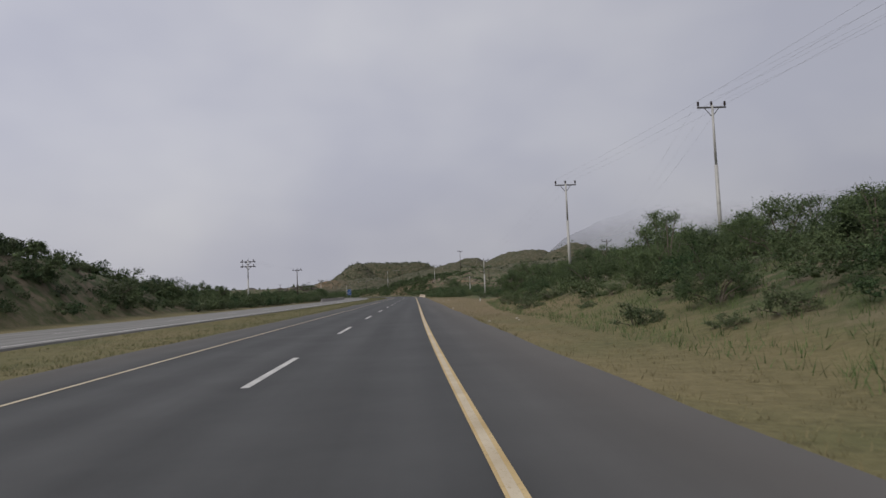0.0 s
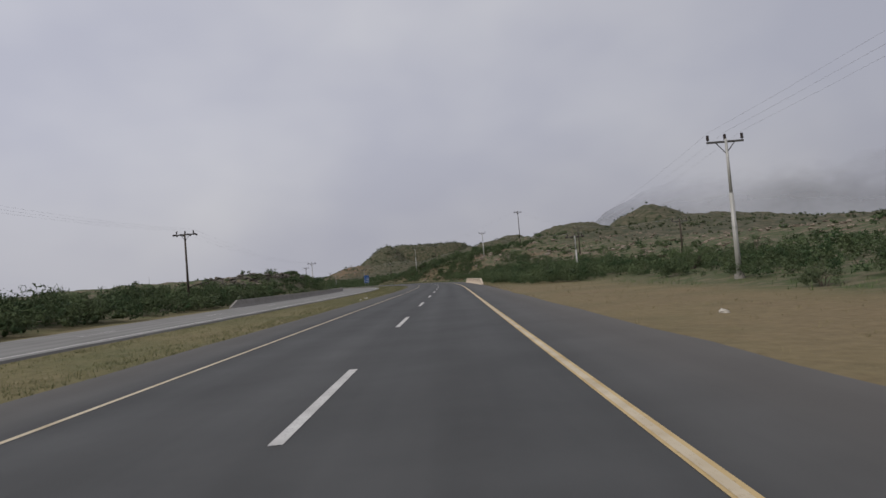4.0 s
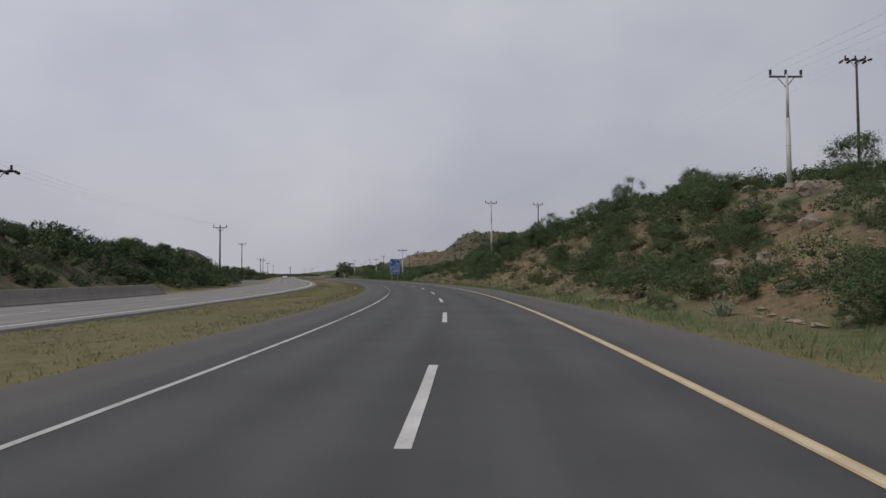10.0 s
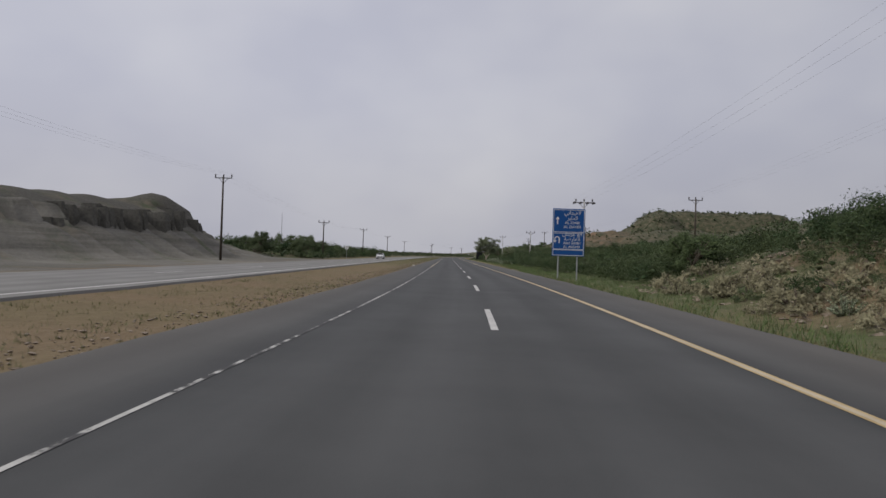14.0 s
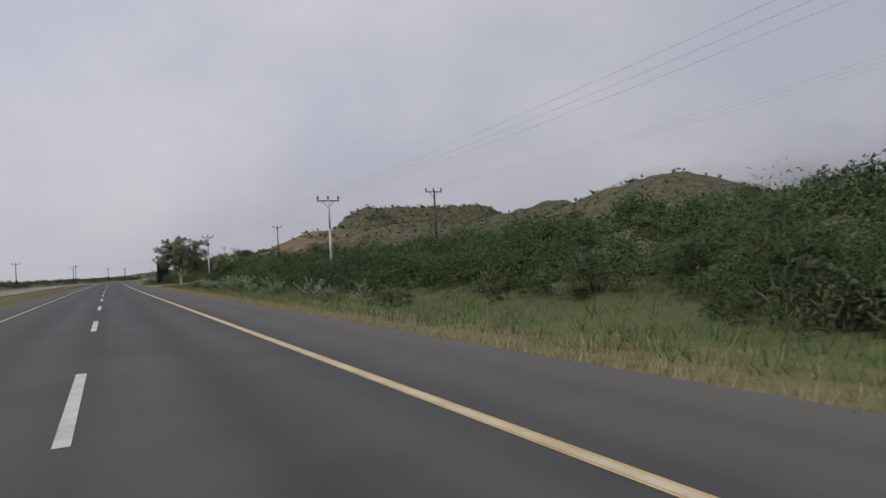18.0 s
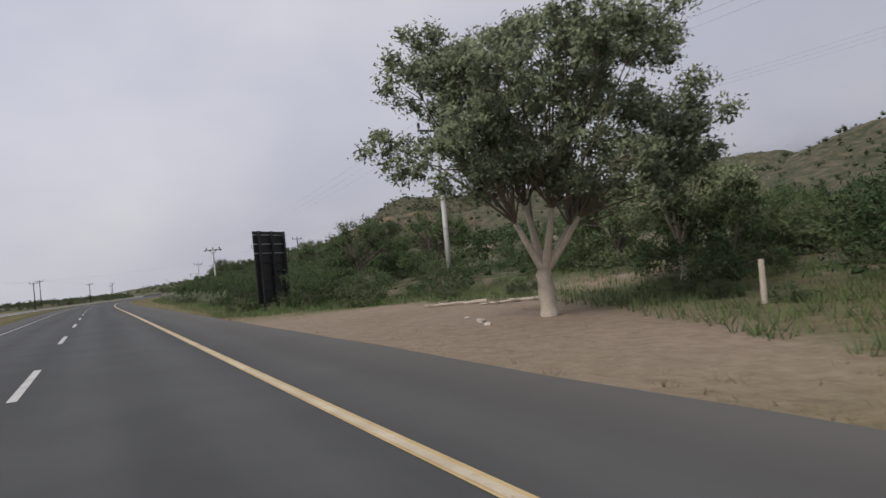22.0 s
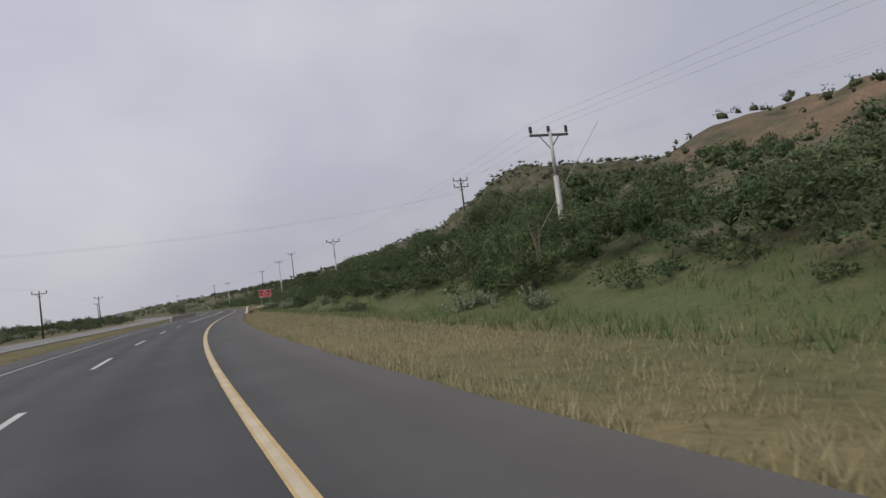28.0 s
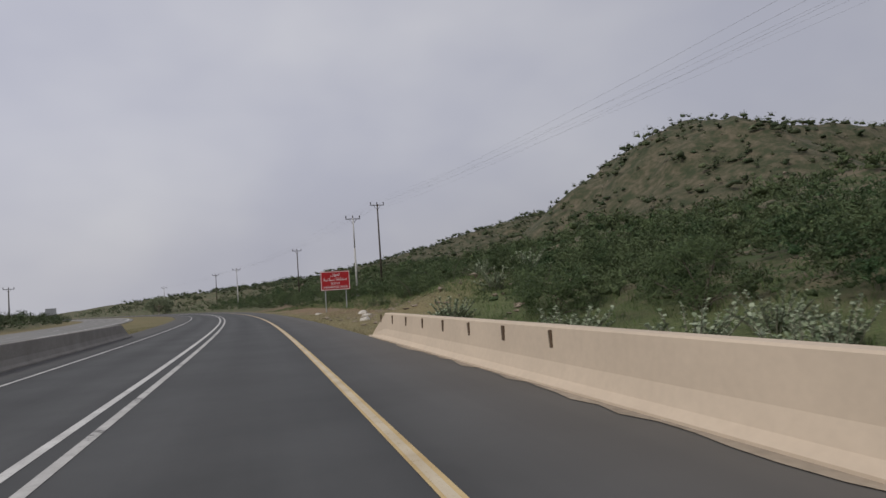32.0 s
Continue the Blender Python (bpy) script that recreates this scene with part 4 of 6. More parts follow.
def plant(name, label, category, seed, clumps, size, height, count, leaf, mat, wood, stems=5, base=0.15, group="", heart=0.22, long=1.7):
    """A many-stemmed bush: stems from one foot up into clumps of leaves."""
    rng = np.random.RandomState(seed)
    root = tagged(new(name), label, category, group)
    cs = []
    for k in range(clumps):
        a, q = rng.uniform(0, 6.283), math.sqrt(rng.rand())
        top = height * (1 - 0.55 * q * q)
        low = height * base
        cs.append((size * q * math.cos(a), size * q * math.sin(a), max(0.25, rng.uniform(low, top))))
    rad = rng.uniform(0.20, 0.38, clumps) * size
    v, f = leaf_cloud(rng, cs, rad, count, leaf, 0.75, long, heart)
    v[:, 2] = np.maximum(v[:, 2], 0.02)
    bm = bmesh.new()
    for k in range(stems):
        c = Vector(cs[k % len(cs)])
        mid = Vector((c.x * 0.35 + rng.normal() * 0.06, c.y * 0.35 + rng.normal() * 0.06, c.z * 0.5))
        limb(bm, [(0.04 * rng.normal(), 0.04 * rng.normal(), -0.3), mid, c], 0.03 + 0.012 * height, 0.010, 5)
        for _ in range(2):
            tip = c + Vector(np.clip(rng.normal(size=3), -1.2, 1.2)) * 0.17 * size
            limb(bm, [mid.lerp(c, 0.6), tip], 0.014, 0.005, 3)
    part("stem", bm, wood, root)
    child("crown", mesh_from("crown", v, f, mat), root)
    return root


def milkweed(seed, stems=22, reach=1.2):
    """Upright pale stems with opposite pairs of broad rounded leaves, thickest towards the tips."""
    rng = np.random.RandomState(seed)
    root = tagged(new("milkweed_bush"), "pale grey-green milkweed shrub with broad leaves", "bush", "milkweed shrubs")
    bm = bmesh.new()
    vs, fs = [], []
    oval = np.array(((0, 0), (0.32, 0.40), (0.78, 0.34), (1, 0), (0.78, -0.34), (0.32, -0.40)))
    fan = np.array(((0, 5, 1), (1, 5, 4), (1, 4, 2), (2, 4, 3)))
    for k in range(stems):
        a, lean = rng.uniform(0, 6.283), reach * rng.rand() ** 0.6
        h = rng.uniform(0.55, 1.35) * (1.08 - 0.3 * lean)
        way = Vector((math.cos(a), math.sin(a), 0))
        foot, mid, tip = way * 0.14, way * (lean * 0.5 + 0.08) + Vector((0, 0, h * 0.5)), way * lean + Vector((0, 0, h))
        limb(bm, [foot - Vector((0, 0, 0.3)), mid, tip], 0.026, 0.010, 4)
        pairs = int(9 * math.hypot(h, lean)) + 5
        for j in range(pairs):
            t = 0.14 + 0.86 * j / (pairs - 1)
            at_p = np.array(mid.lerp(tip, max(0.0, t * 2 - 1)) if t > 0.5 else foot.lerp(mid, t * 2))
            turn = j * 1.57 + rng.uniform(-0.3, 0.3)
            for side in (0, math.pi):
                u = np.array((math.cos(turn + side), math.sin(turn + side), rng.uniform(0.0, 1.2)))
                u /= np.linalg.norm(u)
                w = np.cross(u, (0.25 * rng.normal(), 0.25 * rng.normal(), 1))
                w /= np.linalg.norm(w)
                size = rng.uniform(0.10, 0.165) * (1.1 - 0.35 * t)
                fs.append(fan + 6 * len(vs))
                vs.append(at_p + size * (oval[:, :1] * u + oval[:, 1:] * w) + np.abs(oval[:, 1:]) * size * 0.35 * np.cross(w, u))
    part("stem", bm, M_MILKSTEM, root)
    child("leaves", mesh_from("leaves", np.concatenate(vs), np.concatenate(fs), M_LEAF_PALE), root)
    return root


def strew(kinds, spots):
    """Copies of the kinds at (s, d, scale)."""
    for k, (s, d, q) in enumerate(spots):
        x, y, z = ground_at(s, d)
        ob = copy_thing(kinds[k % len(kinds)], pose(x, y, z - 0.05, 0, 0, random.uniform(0, 360)))
        ob.scale = (q * random.uniform(0.85, 1.15), q * random.uniform(0.85, 1.15), q * random.uniform(0.85, 1.15))


ACACIA = [plant("acacia_bush", "dark green thorny acacia bush with fine leaves", "bush", 10 + k, 44, 1.9, 2.3 + 0.2 * k, 6800, 0.044, M_LEAF_ACACIA, M_TWIG, 8, 0.06, "roadside bushes", 0.35, 2.5) for k in range(4)]
OLIVE = [plant("scrub_bush", "grey-green dry scrub bush", "bush", 30 + k, 24, 1.2, 1.3, 1500, 0.072, M_LEAF_OLIVE, M_TWIG, 9, 0.1, "scrub bushes") for k in range(3)]
MILK = [milkweed(50 + k) for k in range(3)]
MILK_THIN = [milkweed(60 + k, 4 + k, 0.35) for k in range(3)]
TUSSOCK = [plant("dry_bush", "pale straw-coloured dry bush on the cut bank", "bush", 80 + k, 16, 0.8, 0.8, 1000, 0.06, M_STRAW_BUSH, M_TWIG, 9, 0.1, "dry bushes") for k in range(2)]
for k, ob in enumerate(ACACIA + OLIVE + MILK + MILK_THIN + TUSSOCK):
    ob.matrix_world = pose(*ground_at(-30 - 3 * k, 26 + 2 * k), 0, 0, 0)

rr = random.Random(5)
spots = []
while len(spots) < 130:
    s = rr.uniform(15, 1080)
    t = float(np.interp(s, VS, V_EDGE))
    if 112 < s < 190 and rr.random() < 0.8 or 600 < s < 642 and rr.random() < 0.8:
        continue
    spots.append((s, t + 4.0 + 17 * rr.random() ** 1.4, rr.uniform(0.75, 1.05 if 500 < s < 560 or 895 < s < 950 else 1.4)))
spots += [(907.0, 13.2, 0.62), (905.4, 13.9, 0.5), (915, 16, 0.7), (912, 17, 0.8)]
spots += [(rr.uniform(319, 346), rr.uniform(13.5, 20), rr.uniform(0.5, 0.85)) for _ in range(14)]
spots += [(rr.uniform(20, 76), rr.uniform(17, 29), rr.uniform(0.95, 1.3)) for _ in range(30)]
spots += [(rr.uniform(322, 440), rr.uniform(14, 22), rr.uniform(0.5, 0.85)) for _ in range(30)] + [(rr.uniform(38, 112), rr.uniform(14, 23), rr.uniform(0.4, 0.9)) for _ in range(22)] + [(rr.uniform(192, 252), rr.uniform(18, 27), rr.uniform(0.5, 1.0)) for _ in range(26)] + [(rr.uniform(252, 332), rr.uniform(12, 19), rr.uniform(0.4, 0.8)) for _ in range(40)] + [(rr.uniform(640, 668), rr.uniform(23, 36), rr.uniform(0.8, 1.2)) for _ in range(7)]
strew(ACACIA, spots)
spots = []
while len(spots) < 180:
    s = rr.uniform(10, 1080)
    if rr.random() < 0.45:
        if 110 < s < 235 and rr.random() < 0.5:
            continue
        if 412 < s < 528:
            continue
        spots.append((s, -rr.uniform(27.5, 46), rr.uniform(0.8, 1.9)))
    else:
        spots.append((s, float(np.interp(s, VS, V_EDGE)) + rr.uniform(0.5, 8), rr.uniform(0.5, 1.1)))
spots += [(rr.uniform(600, 650), rr.uniform(19, 42), rr.uniform(0.8, 1.6)) for _ in range(34)]
spots += [(rr.uniform(850, 908), rr.uniform(14, 25), rr.uniform(0.3, 0.7)) for _ in range(30)]
spots += [(rr.uniform(735, 815), rr.uniform(17, 31), rr.uniform(0.8, 1.5)) for _ in range(34)]
spots += [(rr.uniform(639, 648), rr.uniform(15.0, 18.5), rr.uniform(0.3, 0.5)) for _ in range(9)]
strew(OLIVE, spots)
spots = []
heads = [(rr.uniform(470, 1000), rr.uniform(0.5, 6.0)) for _ in range(26)] + [(779, 2.5), (784, 3.0), (790, 3.0), (936, 2.0), (940, 1.5), (565, 2.5), (592, 1.5), (596, 2), (716, 3.0), (722, 2.0), (728, 3.5), (735, 2.5), (700, 3.0), (708, 4.5), (806, 2), (812, 3)]
while len(spots) < 62:
    s, out = rr.choice(heads)
    s += rr.gauss(0, 2.2)
    if 612 < s < 690:
        continue
    spots.append((s, float(np.interp(s, VS, V_EDGE)) + max(1.6, out + rr.gauss(0, 1.0)), rr.choice((0.45, 0.6, 0.8, 0.95, 1.1)) * rr.uniform(0.85, 1.15)))
for k in range(18):
    spots.append((rr.uniform(285, 420), rr.uniform(9.2, 11.5), rr.uniform(0.4, 0.9)))
spots += [(936, 12, 0.9), (938.5, 13, 0.9), (853.6, 21.5, 1.3), (851, 20.5, 1.5), (849.5, 22.5, 1.4), (854, 18.6, 0.7)]
for s, d, q, n in ((746, 15, 0.8, 3), (739, 14, 0.9, 4), (734.5, 13, 0.9, 4), (729.5, 12.6, 1.1, 5), (727, 14, 1.2, 5), (722, 13.5, 1.1, 4), (717, 14, 1.0, 4), (765.5, 13, 0.8, 3), (759, 12.3, 0.9, 4), (756, 13, 1.1, 5),
                   (753, 12.5, 1.1, 5), (749, 13.5, 1.0, 4), (700, 11.5, 0.6, 1), (699.5, 14.5, 1.1, 2), (695, 14.5, 1.0, 3), (590.7, 12.6, 1.0, 2), (585.3, 11.8, 0.8, 3), (580, 13, 1.4, 4), (577, 12.5, 1.4, 3), (571, 12, 0.7, 2),                    (925, 11.5, 0.7, 2), (540, 11.5, 0.5, 2), (519, 12, 0.6, 1)):
    for _ in range((n + 2) // 3):
        spots.append((s + rr.gauss(0, 1.5), d + rr.gauss(0, 0.9), q * rr.uniform(0.7, 1.15)))
spots += [(917.5, 12.2, 1.0), (916.3, 12.6, 0.95), (918.4, 12.9, 0.85), (915, 13, 0.65), (911, 12.3, 1.0), (910.3, 13.1, 1.05), (911.8, 11.9, 0.65), (907.8, 14.6, 1.65), (907.0, 15.4, 1.6), (908.8, 14.9, 1.15), (904.2, 13.2, 1.0), (903.6, 14.0, 1.15), (902.8, 13.0, 1.2)]
spots += [(607.4, 11.5, 0.95), (606.2, 12.2, 1.0), (608.4, 11.2, 0.5), (604.6, 11.8, 0.8), (698, 12.3, 0.6), (698, 10, 0.42), (699, 8.6, 0.36), (706, 10.5, 0.34), (712, 9.1, 0.34), (701.5, 15.4, 1.15), (705.5, 14.2, 0.6), (707, 13, 0.5)]
strew(MILK, [p for p in spots if p[2] >= 0.62])
strew(MILK_THIN, [p for p in spots if p[2] < 0.62])
strew(TUSSOCK, [(rr.uniform(318, 442), 9.7 + 8 * rr.random() ** 1.5, rr.uniform(0.7, 1.7)) for _ in range(105)] + [(rr.uniform(606, 640), rr.uniform(12, 24), rr.uniform(0.6, 1.2)) for _ in range(14)])


ICO_V = np.array([(a, b, 0) for a in (-0.526, 0.526) for b in (-0.851, 0.851)] + [(0, a, b) for a in (-0.526, 0.526) for b in (-0.851, 0.851)] + [(b, 0, a) for a in (-0.526, 0.526) for b in (-0.851, 0.851)])
ICO_F = np.array([f for f in ((i, j, k) for i in range(12) for j in range(i + 1, 12) for k in range(j + 1, 12))
                  if all(np.linalg.norm(ICO_V[p] - ICO_V[q]) < 1.1 for p, q in ((f[0], f[1]), (f[1], f[2]), (f[0], f[2])))])
ICO_F = np.array([f if np.dot(np.cross(ICO_V[f[1]] - ICO_V[f[0]], ICO_V[f[2]] - ICO_V[f[0]]), ICO_V[f[0]]) > 0 else f[::-1] for f in ICO_F])


def bare_face(s, d):
    """Slips in the cutting where red soil and rock lie open."""
    w = 1.5 * np.sin(s * 0.9) + 1.0 * np.sin(d * 1.3 + s * 0.4)
    slips = ((310, 18, 8, 5.5), (292, 21, 8, 3.5), (312, 27, 7, 4), (367, 12.5, 10, 4.0), (408, 12, 15, 2.6), (428, 12.5, 12, 2.5), (404, 19, 6, 2.5), (272, 24, 7, 3.5))
    hit = np.zeros(np.shape(s), bool)
    for cs, cd, ws, wd in slips:
        hit |= ((s - cs + w) / ws) ** 2 + ((d - cd + 0.4 * w) / wd) ** 2 < 1
    return hit


def growth(s, d):
    """How tall scrub grows, and what share of it, at places beside the road."""
    open_hill = (d > np.interp(s, (185, 250, 275, 335), (26, 26, 19, 19))) & (s > 185) & (s < 335)
    low = (d > 0) & (s > 110) & (s < 250)
    tall = np.where(open_hill, 0.62, np.where(low, 0.8, 1.0))
    share = np.where(open_hill, 0.34, 1.0)
    tall = np.where((s > 495) & (s < 600) & (d > 14) & (d < 48), 1.05, tall)
    tall = np.where((s > 752) & (s < 781) & (d > 12) & (d < 23.5), 0.6, tall)
    ridge = (d < 0) & (s > 222) & (s < 338)
    tall = np.where(ridge, np.where(d < -33, 0.5, 0.75), tall)
    share = np.where(ridge & (d < -33), 0.3, share)
    return tall, share


def thicket(name, label, seed, count, s_lo, s_hi, pick, cover, leaf, size, mat, most=1400, bare=0.0, lobes=4, flat=0.75):
    """Scrub as one mass: each shrub is a few lumpy lobes of foliage under a coat of loose leaves that grow coarser away from the road."""
    rng = np.random.RandomState(seed)
    s = rng.uniform(s_lo, s_hi, count)
    d = pick(rng, s)
    p = np.interp(s, AX_S, _psi)
    x, y = np.interp(s, AX_S, _x) + d * np.cos(p), np.interp(s, AX_S, _y) + d * np.sin(p)
    tall, share = growth(s, d)
    keep = rng.rand(count) < share
    keep &= ~(bare_face(s, d) & (rng.rand(count) < bare))
    keep &= ~((s > 598) & (s < 638) & (d > 0) & (d < 22.5))
    s, d, x, y = s[keep], d[keep], x[keep], y[keep]
    count = len(s)
    z = relief(x, y)
    q = size * rng.uniform(0.45, 1.25, count) * tall[keep] * np.clip(1 + 0.4 * bumps(x, y, 9.0, seed), 0.55, 1.45)
    ang, off, up = rng.uniform(0, 6.283, (count, lobes)), np.sqrt(rng.rand(count, lobes)) * 0.7, rng.uniform(0.2, 0.62, (count, lobes))
    rad = q[:, None] * rng.uniform(0.34, 0.52, (count, lobes))
    mid = np.stack([x[:, None] + off * q[:, None] * np.cos(ang), y[:, None] + off * q[:, None] * np.sin(ang), z[:, None] + up * q[:, None]], -1)
    hearts = mid[:, :, None, :] + ICO_V * (1, 1, flat) * (rad[..., None] * rng.uniform(0.22, 0.95, (count, lobes, 12)) * np.interp(np.abs(d), (20, 40, 75), (0.34, 0.62, 0.98))[:, None, None])[..., None] - np.array((0, 0, 0.15)) * rad[..., None, None]
    nh = count * lobes
    v0, f0 = hearts.reshape(-1, 3), (ICO_F[None] + 12 * np.arange(nh)[:, None, None]).reshape(-1, 3)
    g0 = np.clip(1.5 * leaf * np.abs(d), 0.050, 0.28)
    many = np.clip(2.1 * cover * q * q / (g0 * g0), 6, most * np.interp(np.abs(d), (24, 42), (1.0, 0.55))).astype(int)
    rep = np.repeat(np.arange(count), many)
    n = len(rep)
    lobe = rng.randint(0, lobes, n)
    dirs = rng.normal(size=(n, 3))
    dirs /= np.linalg.norm(dirs, axis=1, keepdims=True)
    dirs[:, 2] = np.where(dirs[:, 2] < -0.45, -dirs[:, 2], dirs[:, 2])
    away = (dirs[:, 0] * np.cos(p[keep][rep]) + dirs[:, 1] * np.sin(p[keep][rep])) * np.sign(d[rep])  # the leaves turn to the open side
    dirs[:, :2] *= np.where(away > 0.4, -1.0, 1.0)[:, None]
    pt = mid[rep, lobe] + dirs * (1, 1, flat) * (rad[rep, lobe] * (0.35 + 0.85 * rng.rand(n) ** 0.9))[:, None]
    u = rng.normal(size=(n, 3)) + dirs * 0.6
    u /= np.linalg.norm(u, axis=1, keepdims=True)
    w2 = np.cross(u, rng.normal(size=(n, 3)))
    w2 /= np.linalg.norm(w2, axis=1, keepdims=True)
    g = (g0[rep] * rng.uniform(0.5, 1.3, n))[:, None]
    w2 *= np.where(rng.rand(n) < 0.35, 0.7, 0.36)[:, None]
    v = np.stack([pt - u * g * 1.15 - w2 * g * 0.5, pt + u * g * 1.15 - w2 * g * 0.3, pt + w2 * g * 0.8], 1).reshape(-1, 3)
    f = np.arange(len(v)).reshape(-1, 3) + len(v0)
    me = mesh_from(name, np.concatenate([v0, v]), np.concatenate([f0, f]), mat, True)
    tagged(new(name, me), label, "scrub", kind="stuff")


def right_mid(rng, s):
    return np.interp(s, VS, V_EDGE) + 4 + 48 * rng.rand(len(s)) ** 1.3


def right_cut(rng, s):
    return np.interp(s, RS, R_TOE) + 1.6 + 33 * rng.rand(len(s)) ** 1.5


def right_slope(rng, s):
    return np.interp(s, VS, V_EDGE) + 5.5 + 36 * rng.rand(len(s)) ** 1.2


def beside_bend(rng, s):
    d = rng.uniform(-110, 60, len(s))
    return np.where(d > -29, 11 + (d + 29) * 0.55, d)


def verge_belt(rng, s):
    return 19.5 + 15 * rng.rand(len(s)) ** 1.2


def near_belt(rng, s):
    return 12.8 + 12 * rng.rand(len(s))


def left_hedge(rng, s):
    return -27 - 12 * rng.rand(len(s)) ** 1.2


def bridge_foot(rng, s):
    return np.interp(s, (186, 206, 250, 262), (13, 10.0, 9.2, 11)) + 15 * rng.rand(len(s)) ** 1.2


def verge_wall(rng, s):
    return np.interp(s, (596, 640, 690, 890, 905, 985), (23, 23, 17.5, 17.2, 15.2, 17)) + 11 * rng.rand(len(s)) ** 1.2


def bank_foot(rng, s):
    return 17.0 + 9 * rng.rand(len(s))


def foothill(rng, s):
    return np.interp(s, (985, 1010, 1165), (20, 14, 12)) + 80 * rng.rand(len(s)) ** 1.2


def peak(rng, s):
    return 60 + 240 * rng.rand(len(s))


def left_belt(rng, s):
    return -27.5 - 36 * rng.rand(len(s)) ** 1.3


def left_cut(rng, s):
    return -28.5 - 16 * rng.rand(len(s))


def quarry_edge(rng, s):
    return -26.5 - np.interp(s, (362, 396, 406), (10, 10, 5)) * rng.rand(len(s))


def skyline(rng, s):
    return 120 + 200 * rng.rand(len(s))


def right_far(rng, s):
    return 45 + 240 * rng.rand(len(s)) ** 1.2


def left_mid(rng, s):
    d = -27.5 - 42 * rng.rand(len(s)) ** 1.7
    return np.where((s > 405) & (s < 528), d - 130, d)


def left_far(rng, s):
    d = -50 - 230 * rng.rand(len(s))
    return np.where((s > 420) & (s < 560), d - 110, d)


thicket("hillside_thicket", "dense dark green thorn scrub on the roadside slope", 61, 2200, 10, 1150, right_mid, 0.95, 0.0031, 1.8, M_SCRUB, 1400, 0.9)
thicket("cutting_scrub", "green thorn scrub covering the cut slope", 65, 1750, 235, 470, right_cut, 0.95, 0.0031, 1.7, M_SCRUB, 1150, 0.9)
thicket("bridge_scrub", "dark green bushes behind the bridge barrier", 73, 340, 186, 262, bridge_foot, 0.95, 0.0034, 2.2, M_SCRUB)
thicket("soil_scrub", "tall dark green bushes above the patchy red soil", 79, 150, 594, 645, verge_wall, 0.95, 0.0030, 2.7, M_SCRUB)
thicket("verge_scrub", "dense dark green bushes rising behind the grass", 80, 560, 690, 985, verge_wall, 0.95, 0.0031, 1.9, M_SCRUB)
thicket("bank_foot_scrub", "thick green bushes covering the foot of the bank", 82, 170, 833, 905, bank_foot, 0.95, 0.0031, 1.9, M_SCRUB)
thicket("slope_scrub", "dark green scrub above the grassy verge", 69, 430, 680, 985, right_slope, 0.95, 0.0031, 2.1, M_SCRUB)
thicket("soil_edge_scrub", "dark green bushes where the brown soil ends", 75, 300, 116, 202, verge_belt, 0.95, 0.0031, 1.5, M_SCRUB)
thicket("near_scrub", "tall dark green bushes close behind the verge", 76, 270, 488, 600, near_belt, 0.8, 0.0028, 1.7, M_SCRUB, 1600)
thicket("hedge_scrub", "tall green bushes along the opposite carriageway", 77, 330, 96, 224, left_hedge, 0.8, 0.0036, 2.3, M_SCRUB)
thicket("lower_scrub", "tall dark green thicket behind the grassy verge", 74, 260, 505, 602, right_slope, 0.95, 0.0028, 2.1, M_SCRUB)
thicket("hill_scrub", "scattered low scrub over the dry hills", 62, 5200, 0, 1330, right_far, 0.4, 0.0024, 2.0, M_SCRUB_HILL, 40, 0.0, 1)
thicket("hilltop_trees", "dark scattered thorn trees over the hilltops", 66, 700, 300, 1330, skyline, 0.35, 0.0016, 2.3, M_SCRUB_HILL, 90, 0.0, 3, 0.5)
thicket("bank_scrub", "dense green scrub on the far bank", 67, 800, 226, 424, left_cut, 0.9, 0.0034, 1.8, M_SCRUB)
thicket("quarry_edge_scrub", "dense green bushes where the bank meets the quarry", 83, 105, 362, 406, quarry_edge, 0.9, 0.0034, 2.0, M_SCRUB)
thicket("rise_scrub", "dark green scrub on the rocky rise beyond the road", 68, 480, -20, 108, left_cut, 0.9, 0.0034, 1.8, M_SCRUB)
thicket("flat_scrub", "grey-green scrub beyond the opposite carriageway", 63, 950, 0, 1250, left_mid, 0.8, 0.0034, 1.9, M_SCRUB_GREY)
thicket("bend_scrub", "dark scrub and trees where the road bends away", 70, 800, 1040, 1420, beside_bend, 0.4, 0.005, 2.4, M_SCRUB_HILL, 120, 0.0, 3)
thicket("peak_scrub", "scrub dotted over the flat-topped hill", 71, 2600, 960, 1330, peak, 0.5, 0.0026, 3.2, M_SCRUB_HILL, 60, 0.0, 2, 0.6)
thicket("foothill_scrub", "green scrub covering the slope where the road bends", 78, 750, 985, 1165, foothill, 0.8, 0.0045, 2.3, M_SCRUB, 330, 0.0, 3)
thicket("roadside_thicket", "dense dark scrub beyond the opposite carriageway", 72, 480, 529, 680, left_belt, 0.8, 0.0034, 2.3, M_SCRUB)
thicket("plain_scrub", "far scrub on the plain", 64, 1700, 0, 1330, left_far, 0.35, 0.0045, 2.6, M_SCRUB_HILL, 40, 0.0, 1)


